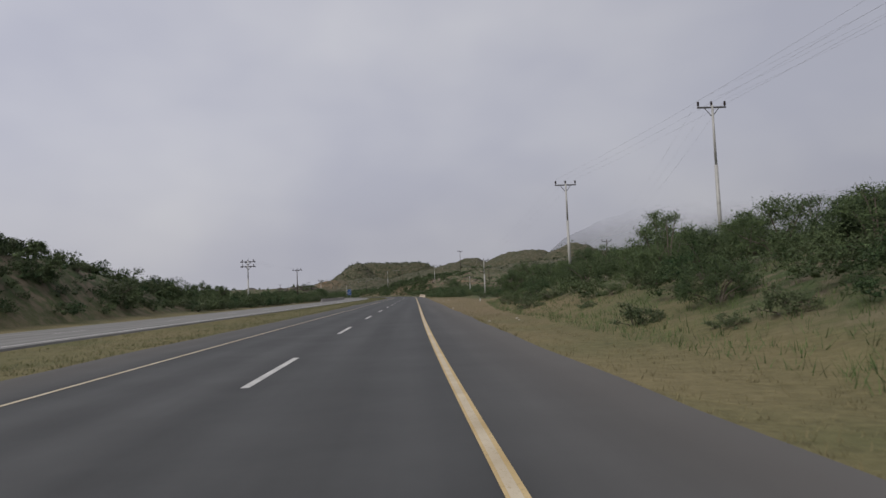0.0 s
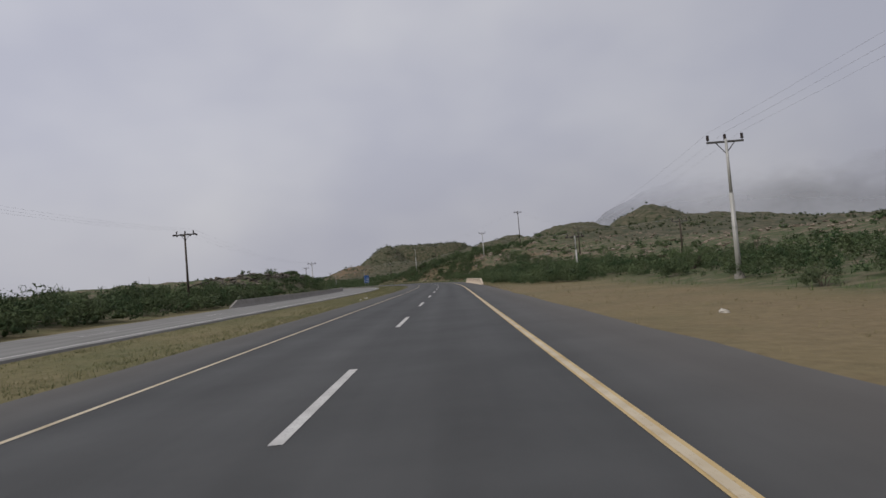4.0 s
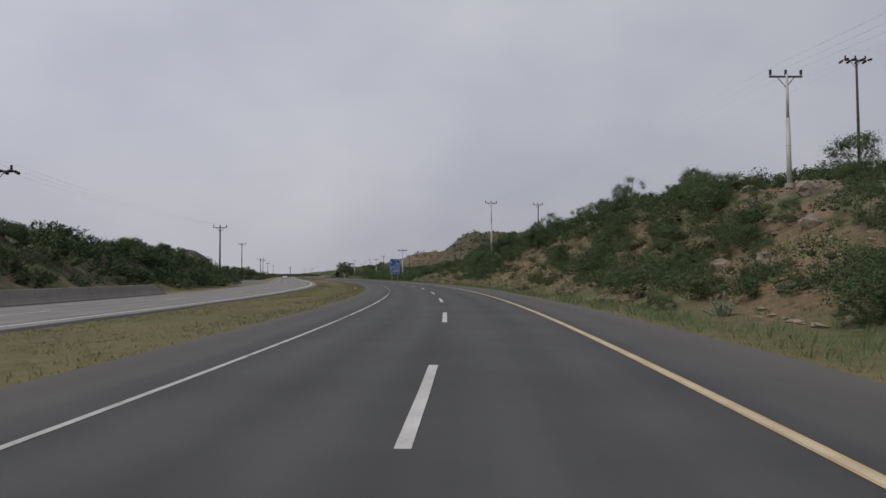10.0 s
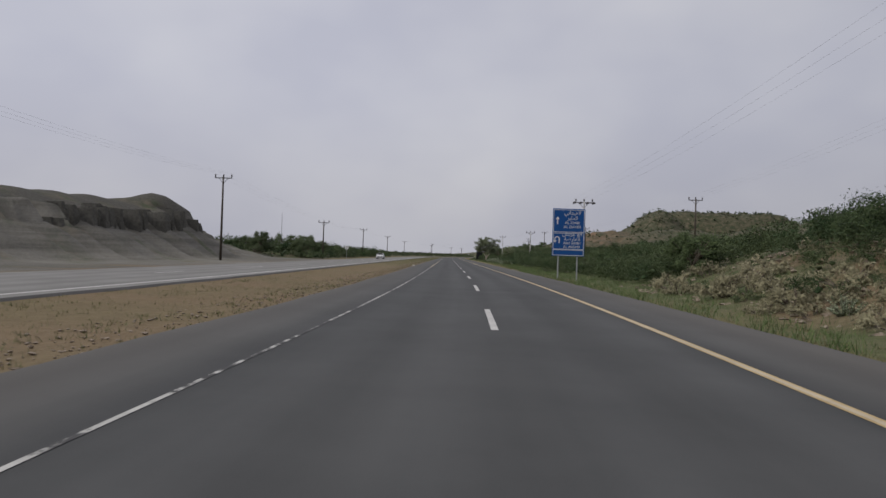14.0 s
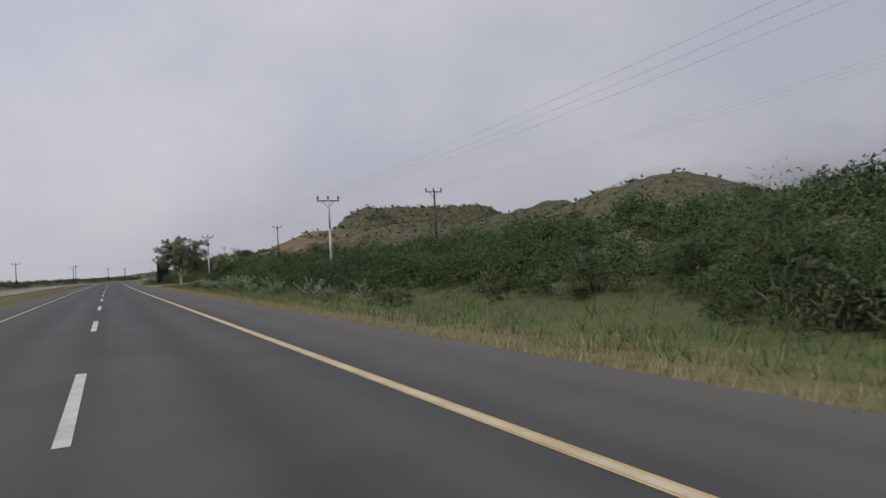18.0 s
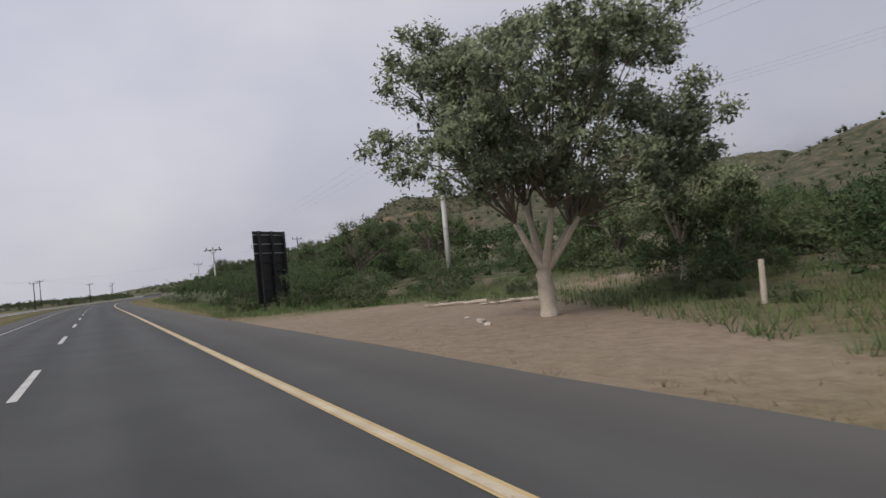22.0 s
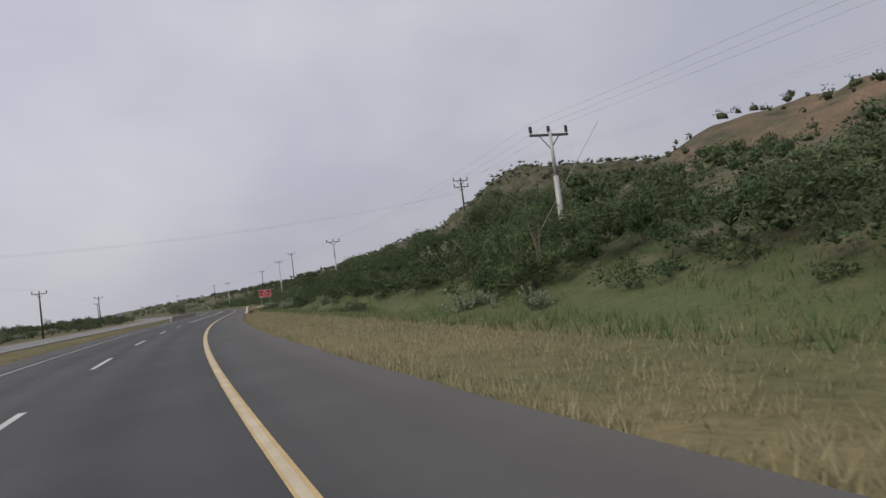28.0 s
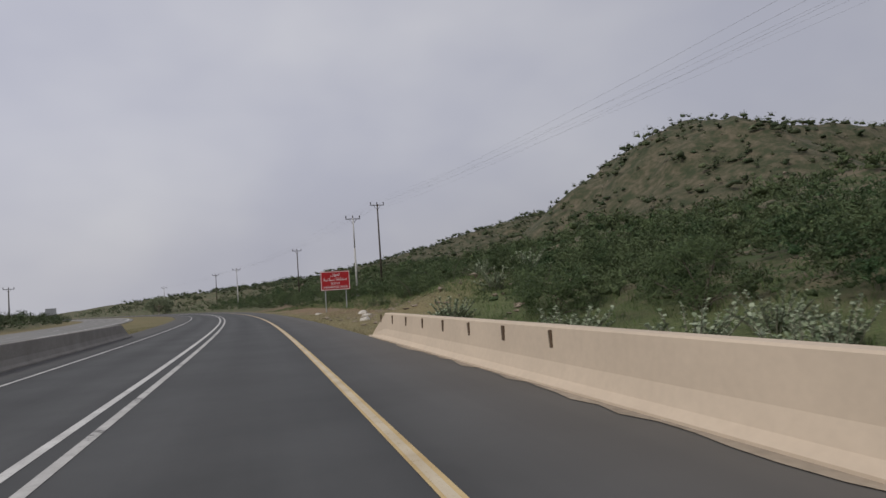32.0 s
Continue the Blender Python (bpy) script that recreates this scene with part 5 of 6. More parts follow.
def tufts(name, label, seed, count, pick, height, mat, blades=7, wide=0.012):
    """Grass as many single bent blades."""
    rng = np.random.RandomState(seed)
    s, d = pick(rng, count)
    p = np.interp(s, AX_S, _psi)
    x, y = np.interp(s, AX_S, _x) + d * np.cos(p), np.interp(s, AX_S, _y) + d * np.sin(p)
    z = relief(x, y)
    rep = np.repeat(np.arange(len(s)), blades)
    n = len(rep)
    a, r = rng.uniform(0, 6.283, n), 0.14 * np.sqrt(rng.rand(n))
    foot = np.stack([x[rep] + r * np.cos(a), y[rep] + r * np.sin(a), z[rep] - 0.03], 1)
    h = height * rng.uniform(0.45, 1.15, n)
    lean = np.stack([np.cos(a), np.sin(a), 0 * a], 1) * (h * rng.uniform(0.3, 1.1, n))[:, None]
    side = np.stack([-np.sin(a), np.cos(a), 0 * a], 1) * (wide * rng.uniform(0.7, 1.5, n))[:, None]
    tip = foot + lean + np.stack([0 * h, 0 * h, h], 1)
    v = np.stack([foot - side, foot + side, tip], 1).reshape(-1, 3)
    tagged(new(name, mesh_from(name, v, np.arange(len(v)).reshape(-1, 3), mat)), label, "grass", kind="stuff")


def verge_dry(rng, n):
    s = rng.uniform(0, 1050, n)
    keep = (rng.rand(n) < np.interp(s, (0, 40, 55, 195, 210, 485, 535, 632, 638, 660, 668, 950, 958, 1050), (0.7, 0.6, 0.15, 0.25, 0.6, 0.6, 1, 1, 0.05, 0.05, 1, 1, 0.05, 0.05)))
    s = s[keep]
    return s, 6.5 + (np.interp(s, VS, V_EDGE) - 6.0) * rng.rand(len(s))


def median_dry(rng, n):
    s = rng.uniform(0, 1000, n)
    s = s[rng.rand(n) < np.interp(s, (0, 392, 408, 500, 535, 1000), (1, 1, 0.3, 0.3, 0.7, 0.7))]
    return s, -13.0 + 6.9 * rng.rand(len(s))


def bank_green(rng, n):
    s = rng.uniform(0, 1050, n)
    s = s[rng.rand(n) < np.interp(s, (0, 90, 100, 190, 230, 470, 490, 1050), (0.5, 0.5, 0.05, 0.1, 0.6, 0.6, 1, 1))]
    d = np.interp(s, VS, V_EDGE) - np.interp(s, (285, 300, 470, 485), (0.6, 2.2, 2.2, 0.6)) + 11 * rng.rand(len(s)) ** 1.25
    keep = bumps(s, d * 1.7, 5.0, 41) + 0.5 * rng.normal(size=len(s)) > -0.45
    return s[keep], d[keep]


def soil_grass(rng, n):
    s, d = rng.uniform(598, 642, n), 10.6 + 13.5 * rng.rand(n)
    w = 0.8 * np.sin(s * 1.7) + 0.5 * np.sin(d * 2.3)
    open_soil = (((s - 618.5 + w) / 4.5) ** 2 + ((d - 21.3 + 0.6 * w) / 2.6) ** 2 < 1) | (((s - 616 + w) / 3.6) ** 2 + ((d - 12.6 + 0.5 * w) / 1.7) ** 2 < 1)
    keep = ~open_soil & (bumps(s, d, 3.0, 53) > -0.55) & ~((s > 634) & (d < 16))
    return s[keep], d[keep]


tufts("soil_patch_grass", "green grass growing over patchy red soil", 78, 9000, soil_grass, 0.30, M_GRASS_OLIVE, 5, 0.010)
tufts("soil_patch_weeds", "low green weeds on patchy red soil", 81, 5000, soil_grass, 0.26, M_GRASS_GREEN, 5, 0.011)
tufts("verge_grass", "dry straw grass along the shoulder", 71, 38000, verge_dry, 0.15, M_GRASS_DRY, 7, 0.0085)
tufts("median_grass", "yellow-green grass on the median", 72, 38000, median_dry, 0.12, M_GRASS_OLIVE, 5, 0.010)
tufts("bank_grass", "green grass at the foot of the slope", 73, 80000, bank_green, 0.40, M_GRASS_GREEN, 5, 0.0125)
tufts("bank_straw", "dry seed stalks standing in the green grass", 77, 16000, bank_green, 0.48, M_GRASS_OLIVE, 4, 0.007)
def median_tall(rng, n):
    s = rng.uniform(0, 440, n)
    d = -12.6 + 6.2 * rng.rand(n)
    keep = bumps(s * 0.6, d, 2.6, 47) + 0.35 * rng.normal(size=n) > 0.15
    return s[keep], d[keep]


tufts("median_weeds", "taller green weeds in patches on the median", 76, 15000, median_tall, 0.15, M_GRASS_OLIVE, 6, 0.010)
tufts("median_green_grass", "olive grass thickening on the median", 74, 22000, median_dry, 0.11, M_GRASS_OLIVE, 5, 0.010)


def tall_dry(rng, n):
    s = rng.uniform(500, 1000, n)
    s = s[rng.rand(n) < np.interp(s, (500, 560, 625, 632, 668, 676, 760, 1000), (0.5, 0.8, 0.8, 0, 0, 0.8, 1, 1))]
    edge = np.interp(s, VS, V_EDGE)
    d = 6.5 + (edge - 5.6) * rng.rand(len(s)) ** np.interp(s, (560, 690, 700, 800, 830, 850), (1.6, 1.8, 2.2, 2.2, 1.0, 1.0))
    keep = (bumps(s, d, 4.0, 43) > -0.6) & ~((s > 905) & (s < 953) & (d < 7.4))
    return s[keep], d[keep]


tufts("tall_dry_grass", "tall pale straw grass at the edge of the verge", 75, 30000, tall_dry, 0.27, M_STRAW_TALL, 6, 0.007)


def broad_tree(name, s, d, height, spread, seed, label, leaves=9000, leaf=0.19, trunk=0.32, fork=0.24, mat=None, wood=None, skirt=0, fill=0):
    """A tree with a tapered trunk, forked limbs and a crown of many leaves with gaps."""
    rng = np.random.RandomState(seed)
    x, y, z = ground_at(s, d)
    root = tagged(new(name), label, "tree")
    root.matrix_world = pose(x, y, z, 0, 0, heading(s))
    bm = bmesh.new()
    fz = height * fork
    limb(bm, [(0, 0, -0.4), (0.03, 0, fz * 0.4), (0.0, 0.04, fz)], trunk * 1.15, trunk * 0.8, 10)
    cs = []
    for k in range(7):
        a = k * 0.9 + rng.uniform(-0.3, 0.3)
        q = spread * rng.uniform(0.35, 0.75)
        h = height * rng.uniform(0.55, 0.86)
        m1 = (q * 0.35 * math.cos(a), q * 0.35 * math.sin(a), fz + (h - fz) * 0.45)
        e1 = (q * math.cos(a), q * math.sin(a), h)
        limb(bm, [(0, 0.02, fz * 0.93), m1, e1], trunk * 0.42, 0.04, 6)
        for j in range(5):
            b = a + rng.uniform(-0.9, 0.9)
            w = spread * rng.uniform(0.3, 1.0)
            e2 = (w * math.cos(b), w * math.sin(b), height * (0.98 - 0.42 * (w / spread) ** 2) * rng.uniform(0.62, 1.0))
            limb(bm, [m1, ((m1[0] + e2[0]) / 2, (m1[1] + e2[1]) / 2, (m1[2] + e2[2]) / 2 + 0.15), e2], 0.07, 0.015, 5)
            cs.append(e2)
        cs.append(e1)
    part("trunk", bm, wood or M_BARK, root, "pale forked trunk" if wood is None else "", True)
    for k in range(fill):
        a, q = rng.uniform(0, 6.283), math.sqrt(rng.rand())
        cs.append((0.85 * spread * q * math.cos(a), 0.85 * spread * q * math.sin(a), height * (0.34 + (0.60 - 0.34 * q * q) * rng.rand())))
    for k in range(skirt):
        a, w = rng.uniform(0, 6.283), spread * rng.uniform(0.45, 0.95)
        cs.append((w * math.cos(a), w * math.sin(a), height * rng.uniform(0.10, 0.55)))
    v, f = leaf_cloud(rng, cs, rng.uniform(0.15, 0.30, 30) * spread, leaves, leaf, 0.85)
    child("crown", mesh_from("crown", v, f, mat or M_LEAF_TREE), root)
    return root


def shade_tree(s, d, seed):
    """The tall tree on the lay-by: a short thick trunk, bent pale limbs and a crown of leafy lobes."""
    rng = np.random.RandomState(seed)
    x, y, z = ground_at(s, d)
    root = tagged(new("shade_tree"), "tall green shade tree with a pale trunk on bare soil", "tree")
    root.matrix_world = pose(x, y, z, 0, 0, heading(s))
    lobes, rad = [], []
    while len(lobes) < 74:
        u = rng.normal(size=3)
        u /= np.linalg.norm(u)
        u *= rng.uniform(0.35, 1.0)
        if u[2] < -0.62:
            continue
        c = np.array((0.3 + 4.9 * u[0], -0.2 + 4.6 * u[1], 5.9 + 3.5 * u[2] - 0.7 * max(0.0, u[0])))
        if c[2] < 2.7 or c[2] < 3.5 and math.hypot(c[0], c[1]) < 0.9:
            continue
        lobes.append(c)
        rad.append(rng.uniform(0.6, 1.35))
    bm = bmesh.new()
    limb(bm, [(0, 0, -0.4), (0.02, 0, 0.1), (0.0, 0.03, 0.7), (-0.05, 0.0, 1.2), (0.0, 0.02, 1.6)], 0.30, 0.22, 12)
    forks, twigs = [], bmesh.new()
    for a, q, h in ((2.9, 0.75, 2.7), (0.2, 1.25, 2.5), (1.6, 0.6, 3.2), (4.6, 0.7, 3.0), (5.5, 1.1, 2.7)):
        m1 = Vector((q * math.cos(a) * 0.55, q * math.sin(a) * 0.55, 1.45 + (h - 1.45) * 0.45))
        m2 = Vector((q * math.cos(a), q * math.sin(a), h))
        limb(bm, [(0, 0.02, 1.25), m1, m2], 0.14, 0.07, 8)
        forks.append(m2)
    for c in lobes:
        c = Vector(c)
        f = min(forks, key=lambda p: (Vector((p.x, p.y, 0)) * 2.2 - Vector((c.x, c.y, 0))).length)
        m = f.lerp(c, 0.5) + Vector((rng.normal() * 0.35, rng.normal() * 0.35, 0.1 + rng.normal() * 0.3))
        limb(twigs, [f, m, c], 0.034, 0.012, 5)
        for _ in range(4):
            limb(twigs, [m.lerp(c, 0.7), c + Vector(np.clip(rng.normal(size=3), -1, 1)) * 0.5], 0.020, 0.006, 3)
    part("trunk", bm, M_BARK, root, "pale forked trunk", True)
    part("branch", twigs, M_TWIG, root, "thin grey branches")
    vs, fs, n0 = [], [], 0
    for c, r in zip(lobes, rad):
        sub = c + rng.normal(size=(9, 3)) * r * 0.42 * (1, 1, 0.8)
        v, f = leaf_cloud(rng, sub, rng.uniform(0.28, 0.6, 9) * r, int(960 * r * r), 0.092, 0.8, 1.5, 0.2)
        vs.append(v)
        fs.append(f + n0)
        n0 += len(v)
    child("crown", mesh_from("crown", np.concatenate(vs), np.concatenate(fs), M_LEAF_TREE), root)


shade_tree(646.4, 12.6, 84)
broad_tree("shade_tree", 649.5, 21.5, 5.8, 2.8, 82, "smaller leafy tree with a pale crooked trunk", 16000, 0.10, 0.2, 0.24, M_LEAF_LIGHT, None, 0, 16)
for k, (s, d, h, w) in enumerate(((659, 27, 5, 3.2), (713, 35.9, 5.9, 4.0), (853, 26.5, 4.4, 3.4), (859, 32, 4.6, 3.8), (867, 38, 4.4, 3.4), (733.2, 32.1, 4.7, 3.5), (778.2, 25.4, 4.9, 3.5), (769.5, 33, 4.6, 2.6), (694, 23, 4.4, 2.4), (616, 30, 4.2, 2.6), (600, 27, 4.2, 2.6), (860, 30, 5.0, 2.8), (875, 36, 4.6, 2.6), (940, 36, 4.4, 2.6), (920.5, 17.6, 3.9, 1.9))):
    broad_tree("round_tree", s, d, h, w, 90 + k, "dense dark green round tree among the scrub", 20000, 0.09, 0.16, 0.16, M_LEAF_ROUND, M_TWIG, 26, 14)
broad_tree("round_tree", 1200, 10.5, 7.0, 5.6, 120, "dark round tree where the road bends", 8000, 0.26, 0.2, 0.15, None, None, 20)
for k, (s, d, h, w) in enumerate(((538, -31.5, 4.2, 2.6), (546, -34, 4.6, 2.8), (556, -32, 3.4, 2.4), (566, -38, 4.2, 2.8), (533, -40, 4.6, 2.8))):
    broad_tree("round_tree", s, d, h, w, 210 + k, "dark leafy tree in the scrub beyond the opposite carriageway", 9000, 0.115, 0.14, 0.2, M_LEAF_ROUND, M_TWIG, 20)
for k, (s, d, h, w) in enumerate(((104, 20, 3.6, 3.0), (110, 25, 4.0, 2.8), (93, 17.5, 3.4, 2.6), (98, 20.5, 4.0, 2.9), (84, 23, 2.4, 2.2), (64, 31, 2.8, 2.4), (75, 34, 3.4, 2.6), (380, 21, 2.8, 2.6), (373, 18, 2.8, 2.4), (356, 30, 2.8, 2.4), (404, 17, 3.2, 2.8), (398, 15.5, 3.0, 2.6), (394, 19, 3.2, 2.6), (410, 20, 3.0, 2.6), (441, 14.0, 2.8, 2.0), (310, -38, 2.0, 2.2), (327, -38, 1.8, 2.0), (339, -35, 2.0, 2.0), (372, -36, 2.8, 2.4), (384, -35, 2.6, 2.2), (334, -41, 2.4, 2.4), (62, -37, 2.6, 2.2), (72, -38, 2.4, 2.0), (84, -38, 2.2, 2.0), (126, -37, 4.4, 2.6), (131, -35, 3.6, 2.2), (553, -40, 4.2, 3.4), (546, -46, 3.4, 2.6), (678, 19, 5.8, 2.9), (673, 23, 4.8, 3.0))):
    broad_tree("acacia_tree", s, d, h, w, 140 + k, "spreading acacia tree with a flat feathery crown", 9000, 0.085, 0.10, 0.2, M_LEAF_ACACIA, M_TWIG, 12)


# ---- rocks and litter ----
def stone(rng, r):
    bm = bmesh.new()
    bmesh.ops.create_icosphere(bm, subdivisions=2, radius=r)
    o = Vector((rng.random() * 50, rng.random() * 50, 0))
    for v in bm.verts:
        v.co *= 1 + 0.45 * noise.noise(v.co * (1.4 / r) + o)
        v.co.z *= 0.65
    me = bpy.data.meshes.new("boulder")
    bm.to_mesh(me)
    bm.free()
    return me


rocks = [stone(rr, 1.0) for _ in range(5)]
for me in rocks:
    me.materials.append(M_ROCK)
for k in range(170):
    s = rr.choice((rr.uniform(310, 440), rr.uniform(310, 360), rr.uniform(610, 706), rr.uniform(250, 330)))
    if rr.random() < 0.75:
        d = float(np.interp(s, RS, R_TOE)) + rr.uniform(1, 34)
    else:
        s, d = rr.uniform(240, 400), -rr.uniform(32, 44)
    x, y, z = ground_at(s, d)
    ob = tagged(new("boulder", rocks[k % 5]), "rough weathered brown boulder on the slope", "rock", "boulders on the slopes")
    q = rr.uniform(0.25, 0.95)
    ob.matrix_world = pose(x, y, z, rr.uniform(-20, 20), rr.uniform(-20, 20), rr.uniform(0, 360)) @ Matrix.Diagonal((q, q * rr.uniform(0.7, 1.2), q, 1))

def rubble(name, label, seed, count, pick, lo, hi, mat):
    """Loose stones as one mass, each a lumpy eight-sided block."""
    rng = np.random.RandomState(seed)
    s, d = pick(rng, count)
    p = np.interp(s, AX_S, _psi)
    x, y = np.interp(s, AX_S, _x) + d * np.cos(p), np.interp(s, AX_S, _y) + d * np.sin(p)
    z = relief(x, y)
    oct_v = np.array(((1, 0.2, 0.2), (-1, 0.3, 0.1), (0.2, 0.8, 0.3), (-0.1, -0.8, 0.2), (0.2, 0.1, 0.5), (0, 0, -0.5)), float)
    oct_f = np.array(((0, 2, 4), (2, 1, 4), (1, 3, 4), (3, 0, 4), (2, 0, 5), (1, 2, 5), (3, 1, 5), (0, 3, 5)))
    n = len(s)
    q = lo + (hi - lo) * rng.rand(n) ** 2.5
    v = oct_v[None] * (1 + 0.35 * rng.normal(size=(n, 6, 1))) * q[:, None, None]
    a = rng.uniform(0, 6.283, n)
    c, w = np.cos(a)[:, None], np.sin(a)[:, None]
    v = np.stack([x[:, None] + v[..., 0] * c - v[..., 1] * w, y[:, None] + v[..., 0] * w + v[..., 1] * c, z[:, None] + 0.15 * q[:, None] + v[..., 2]], -1).reshape(-1, 3)
    f = (oct_f[None] + 6 * np.arange(n)[:, None, None]).reshape(-1, 3)
    tagged(new(name, mesh_from(name, v, f, mat)), label, "stones", kind="stuff")


def cutting_face(rng, n):
    s = rng.uniform(285, 442, n)
    d = np.interp(s, RS, R_TOE) + 0.5 + 22 * rng.rand(n) ** 1.6
    return s, d


def verge_edge(rng, n):
    s = rng.uniform(186, 209, n)
    return s, 6.35 + 1.1 * rng.rand(n) ** 1.6


def median_edge(rng, n):
    s = rng.uniform(375, 570, n)
    return s, -6.15 - 2.6 * rng.rand(n) ** 1.8


def spoil(rng, n):
    s = rng.uniform(953, 985, n)
    return s, rng.uniform(8, 19, n)


def lava_ridge(rng, n):
    s = rng.uniform(228, 336, n)
    return s, -33.5 - 13 * rng.rand(n)


def open_hill(rng, n):
    s = rng.uniform(186, 345, n)
    d = 27 + 60 * rng.rand(n)
    keep = bumps(s, d, 14, 51) + 0.4 * rng.normal(size=n) > 0.25
    return s[keep], d[keep]


def peak_edge(rng, n):
    s = rng.uniform(1040, 1180, n)
    d = 70 + 190 * rng.rand(n)
    keep = bumps(s, d, 30, 53) + 0.4 * rng.normal(size=n) > 0.3
    return s[keep], d[keep]


rubble("ridge_rocks", "black weathered rocks along the ridge beyond the road", 94, 2600, lava_ridge, 0.10, 0.75, M_BLACKROCK)
rubble("hill_outcrops", "tan and grey rock outcrops on the open hillside", 95, 5200, open_hill, 0.08, 0.7, M_RUBBLE)
rubble("peak_outcrops", "pale rock outcrops on the flat-topped hill", 96, 1300, peak_edge, 0.2, 0.9, M_RUBBLE)


def cliff_band(s0, s1, seed):
    """The quarry's fluted cliff: narrow upright worn ribs, side by side along the step in the face."""
    rng = np.random.RandomState(seed)
    vs, fs, s = [], [], s0
    while s < s1:
        w = rng.uniform(0.3, 0.9)
        flute = math.sin(s * 0.9 + 2.0 * math.sin(s * 0.23)) * 0.8 + math.sin(s * 2.1 + 1.0) * 0.6
        back = 43.9 - 1.5 * flute
        low, high = ground_at(s, -(back - 1.4))[2], ground_at(s, -(back + 1.6))[2]
        high = low + (high - low) * min(1.0, (s - s0 + 1) / 9, (s1 - s + 0.5) / 12)  # the band dies out at both ends
        front = back - rng.uniform(0.5, 1.1)
        for h, pinch in ((low - 0.5, 1.2), (low * 0.5 + high * 0.5, 1.0 + 0.15 * rng.normal()), (high + rng.uniform(-0.35, 0.1), 0.75)):
            for ds, far in ((-w * 0.75, back + 1.6), (-w * 0.42, front), (w * 0.42, front - 0.15), (w * 0.75, back + 1.6)):
                q = at(s + ds * pinch, -(far + (1 - pinch) * 0.8) + 0.06 * rng.normal())
                vs.append((q[0], q[1], h))
        n0 = len(vs) - 12
        for k in (0, 4):
            fs += [(n0 + k + j, n0 + k + (j + 1) % 4, n0 + k + 4 + (j + 1) % 4, n0 + k + 4 + j) for j in range(4)]
        fs.append((n0 + 8, n0 + 9, n0 + 10, n0 + 11))
        s += w * rng.uniform(0.9, 1.5)
    tagged(new("quarry_cliff", mesh_from("quarry_cliff", vs, fs, M_CLIFF)), "grey-brown fluted cliff band of the quarry face", "cliff", kind="stuff")


cliff_band(464, 508, 97)
rubble("cutting_rubble", "rough tan stones on the cut bank", 91, 6000, cutting_face, 0.03, 0.27, M_RUBBLE)
rubble("median_gravel", "grey-brown gravel along the edge of the median", 92, 6500, median_edge, 0.015, 0.07, M_RUBBLE)
rubble("verge_gravel", "brown gravel and clods along the broken edge of the shoulder", 98, 1500, verge_edge, 0.012, 0.05, M_RUBBLE)
rubble("spoil_stones", "loose stones on the spoil heap", 93, 500, spoil, 0.04, 0.3, M_RUBBLE)

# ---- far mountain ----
m_far, mn, ml, mb = material("haze_tinted_mountain", 1.0)
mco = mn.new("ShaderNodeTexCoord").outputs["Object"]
# haze is painted into this base colour: pale blue-grey, close to the sky
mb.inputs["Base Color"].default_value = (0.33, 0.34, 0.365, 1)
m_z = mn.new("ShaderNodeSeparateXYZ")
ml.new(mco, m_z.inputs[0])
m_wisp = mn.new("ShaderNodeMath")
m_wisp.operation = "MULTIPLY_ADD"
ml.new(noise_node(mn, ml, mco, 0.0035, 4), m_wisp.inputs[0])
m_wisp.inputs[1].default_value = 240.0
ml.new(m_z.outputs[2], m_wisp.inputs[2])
m_haze_fade = mn.new("ShaderNodeMapRange")  # thins the mountain to clear with height, imitating haze and low cloud
m_haze_fade.interpolation_type = "SMOOTHSTEP"
m_haze_fade.inputs[1].default_value, m_haze_fade.inputs[2].default_value = 170.0, 460.0
m_haze_fade.inputs[3].default_value, m_haze_fade.inputs[4].default_value = 0.22, 1.0
ml.new(m_wisp.outputs[0], m_haze_fade.inputs[0])
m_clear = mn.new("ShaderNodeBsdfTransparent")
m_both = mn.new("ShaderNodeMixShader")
ml.new(m_haze_fade.outputs[0], m_both.inputs[0])
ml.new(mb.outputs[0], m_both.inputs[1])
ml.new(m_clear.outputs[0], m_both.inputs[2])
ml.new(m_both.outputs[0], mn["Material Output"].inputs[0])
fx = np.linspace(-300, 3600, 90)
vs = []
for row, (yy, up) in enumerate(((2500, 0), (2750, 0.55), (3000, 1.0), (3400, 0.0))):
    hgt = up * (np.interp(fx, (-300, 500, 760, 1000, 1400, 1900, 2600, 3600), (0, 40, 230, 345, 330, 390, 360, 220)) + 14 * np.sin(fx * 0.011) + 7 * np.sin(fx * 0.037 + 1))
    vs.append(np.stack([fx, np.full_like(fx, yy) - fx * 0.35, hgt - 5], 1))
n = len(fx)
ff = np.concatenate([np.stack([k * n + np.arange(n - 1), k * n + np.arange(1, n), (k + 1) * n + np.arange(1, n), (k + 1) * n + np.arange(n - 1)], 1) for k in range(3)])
tagged(new("backdrop", mesh_from("backdrop", np.concatenate(vs), ff, m_far, True)), "far mountain with haze painted into its pale colour and faded top", "mountain", kind="structure")


# ---- smaller roadside things ----
def loose(name, s, d, label, category, group=""):
    x, y, z = ground_at(s, d)
    if -6.0 < d < 6.4:
        z = 0.0
    if -23.0 < d < -13.2:
        z = -0.02
    ob = tagged(new(name), label, category, group)
    ob.matrix_world = pose(x, y, z, 0, 0, heading(s))
    return ob


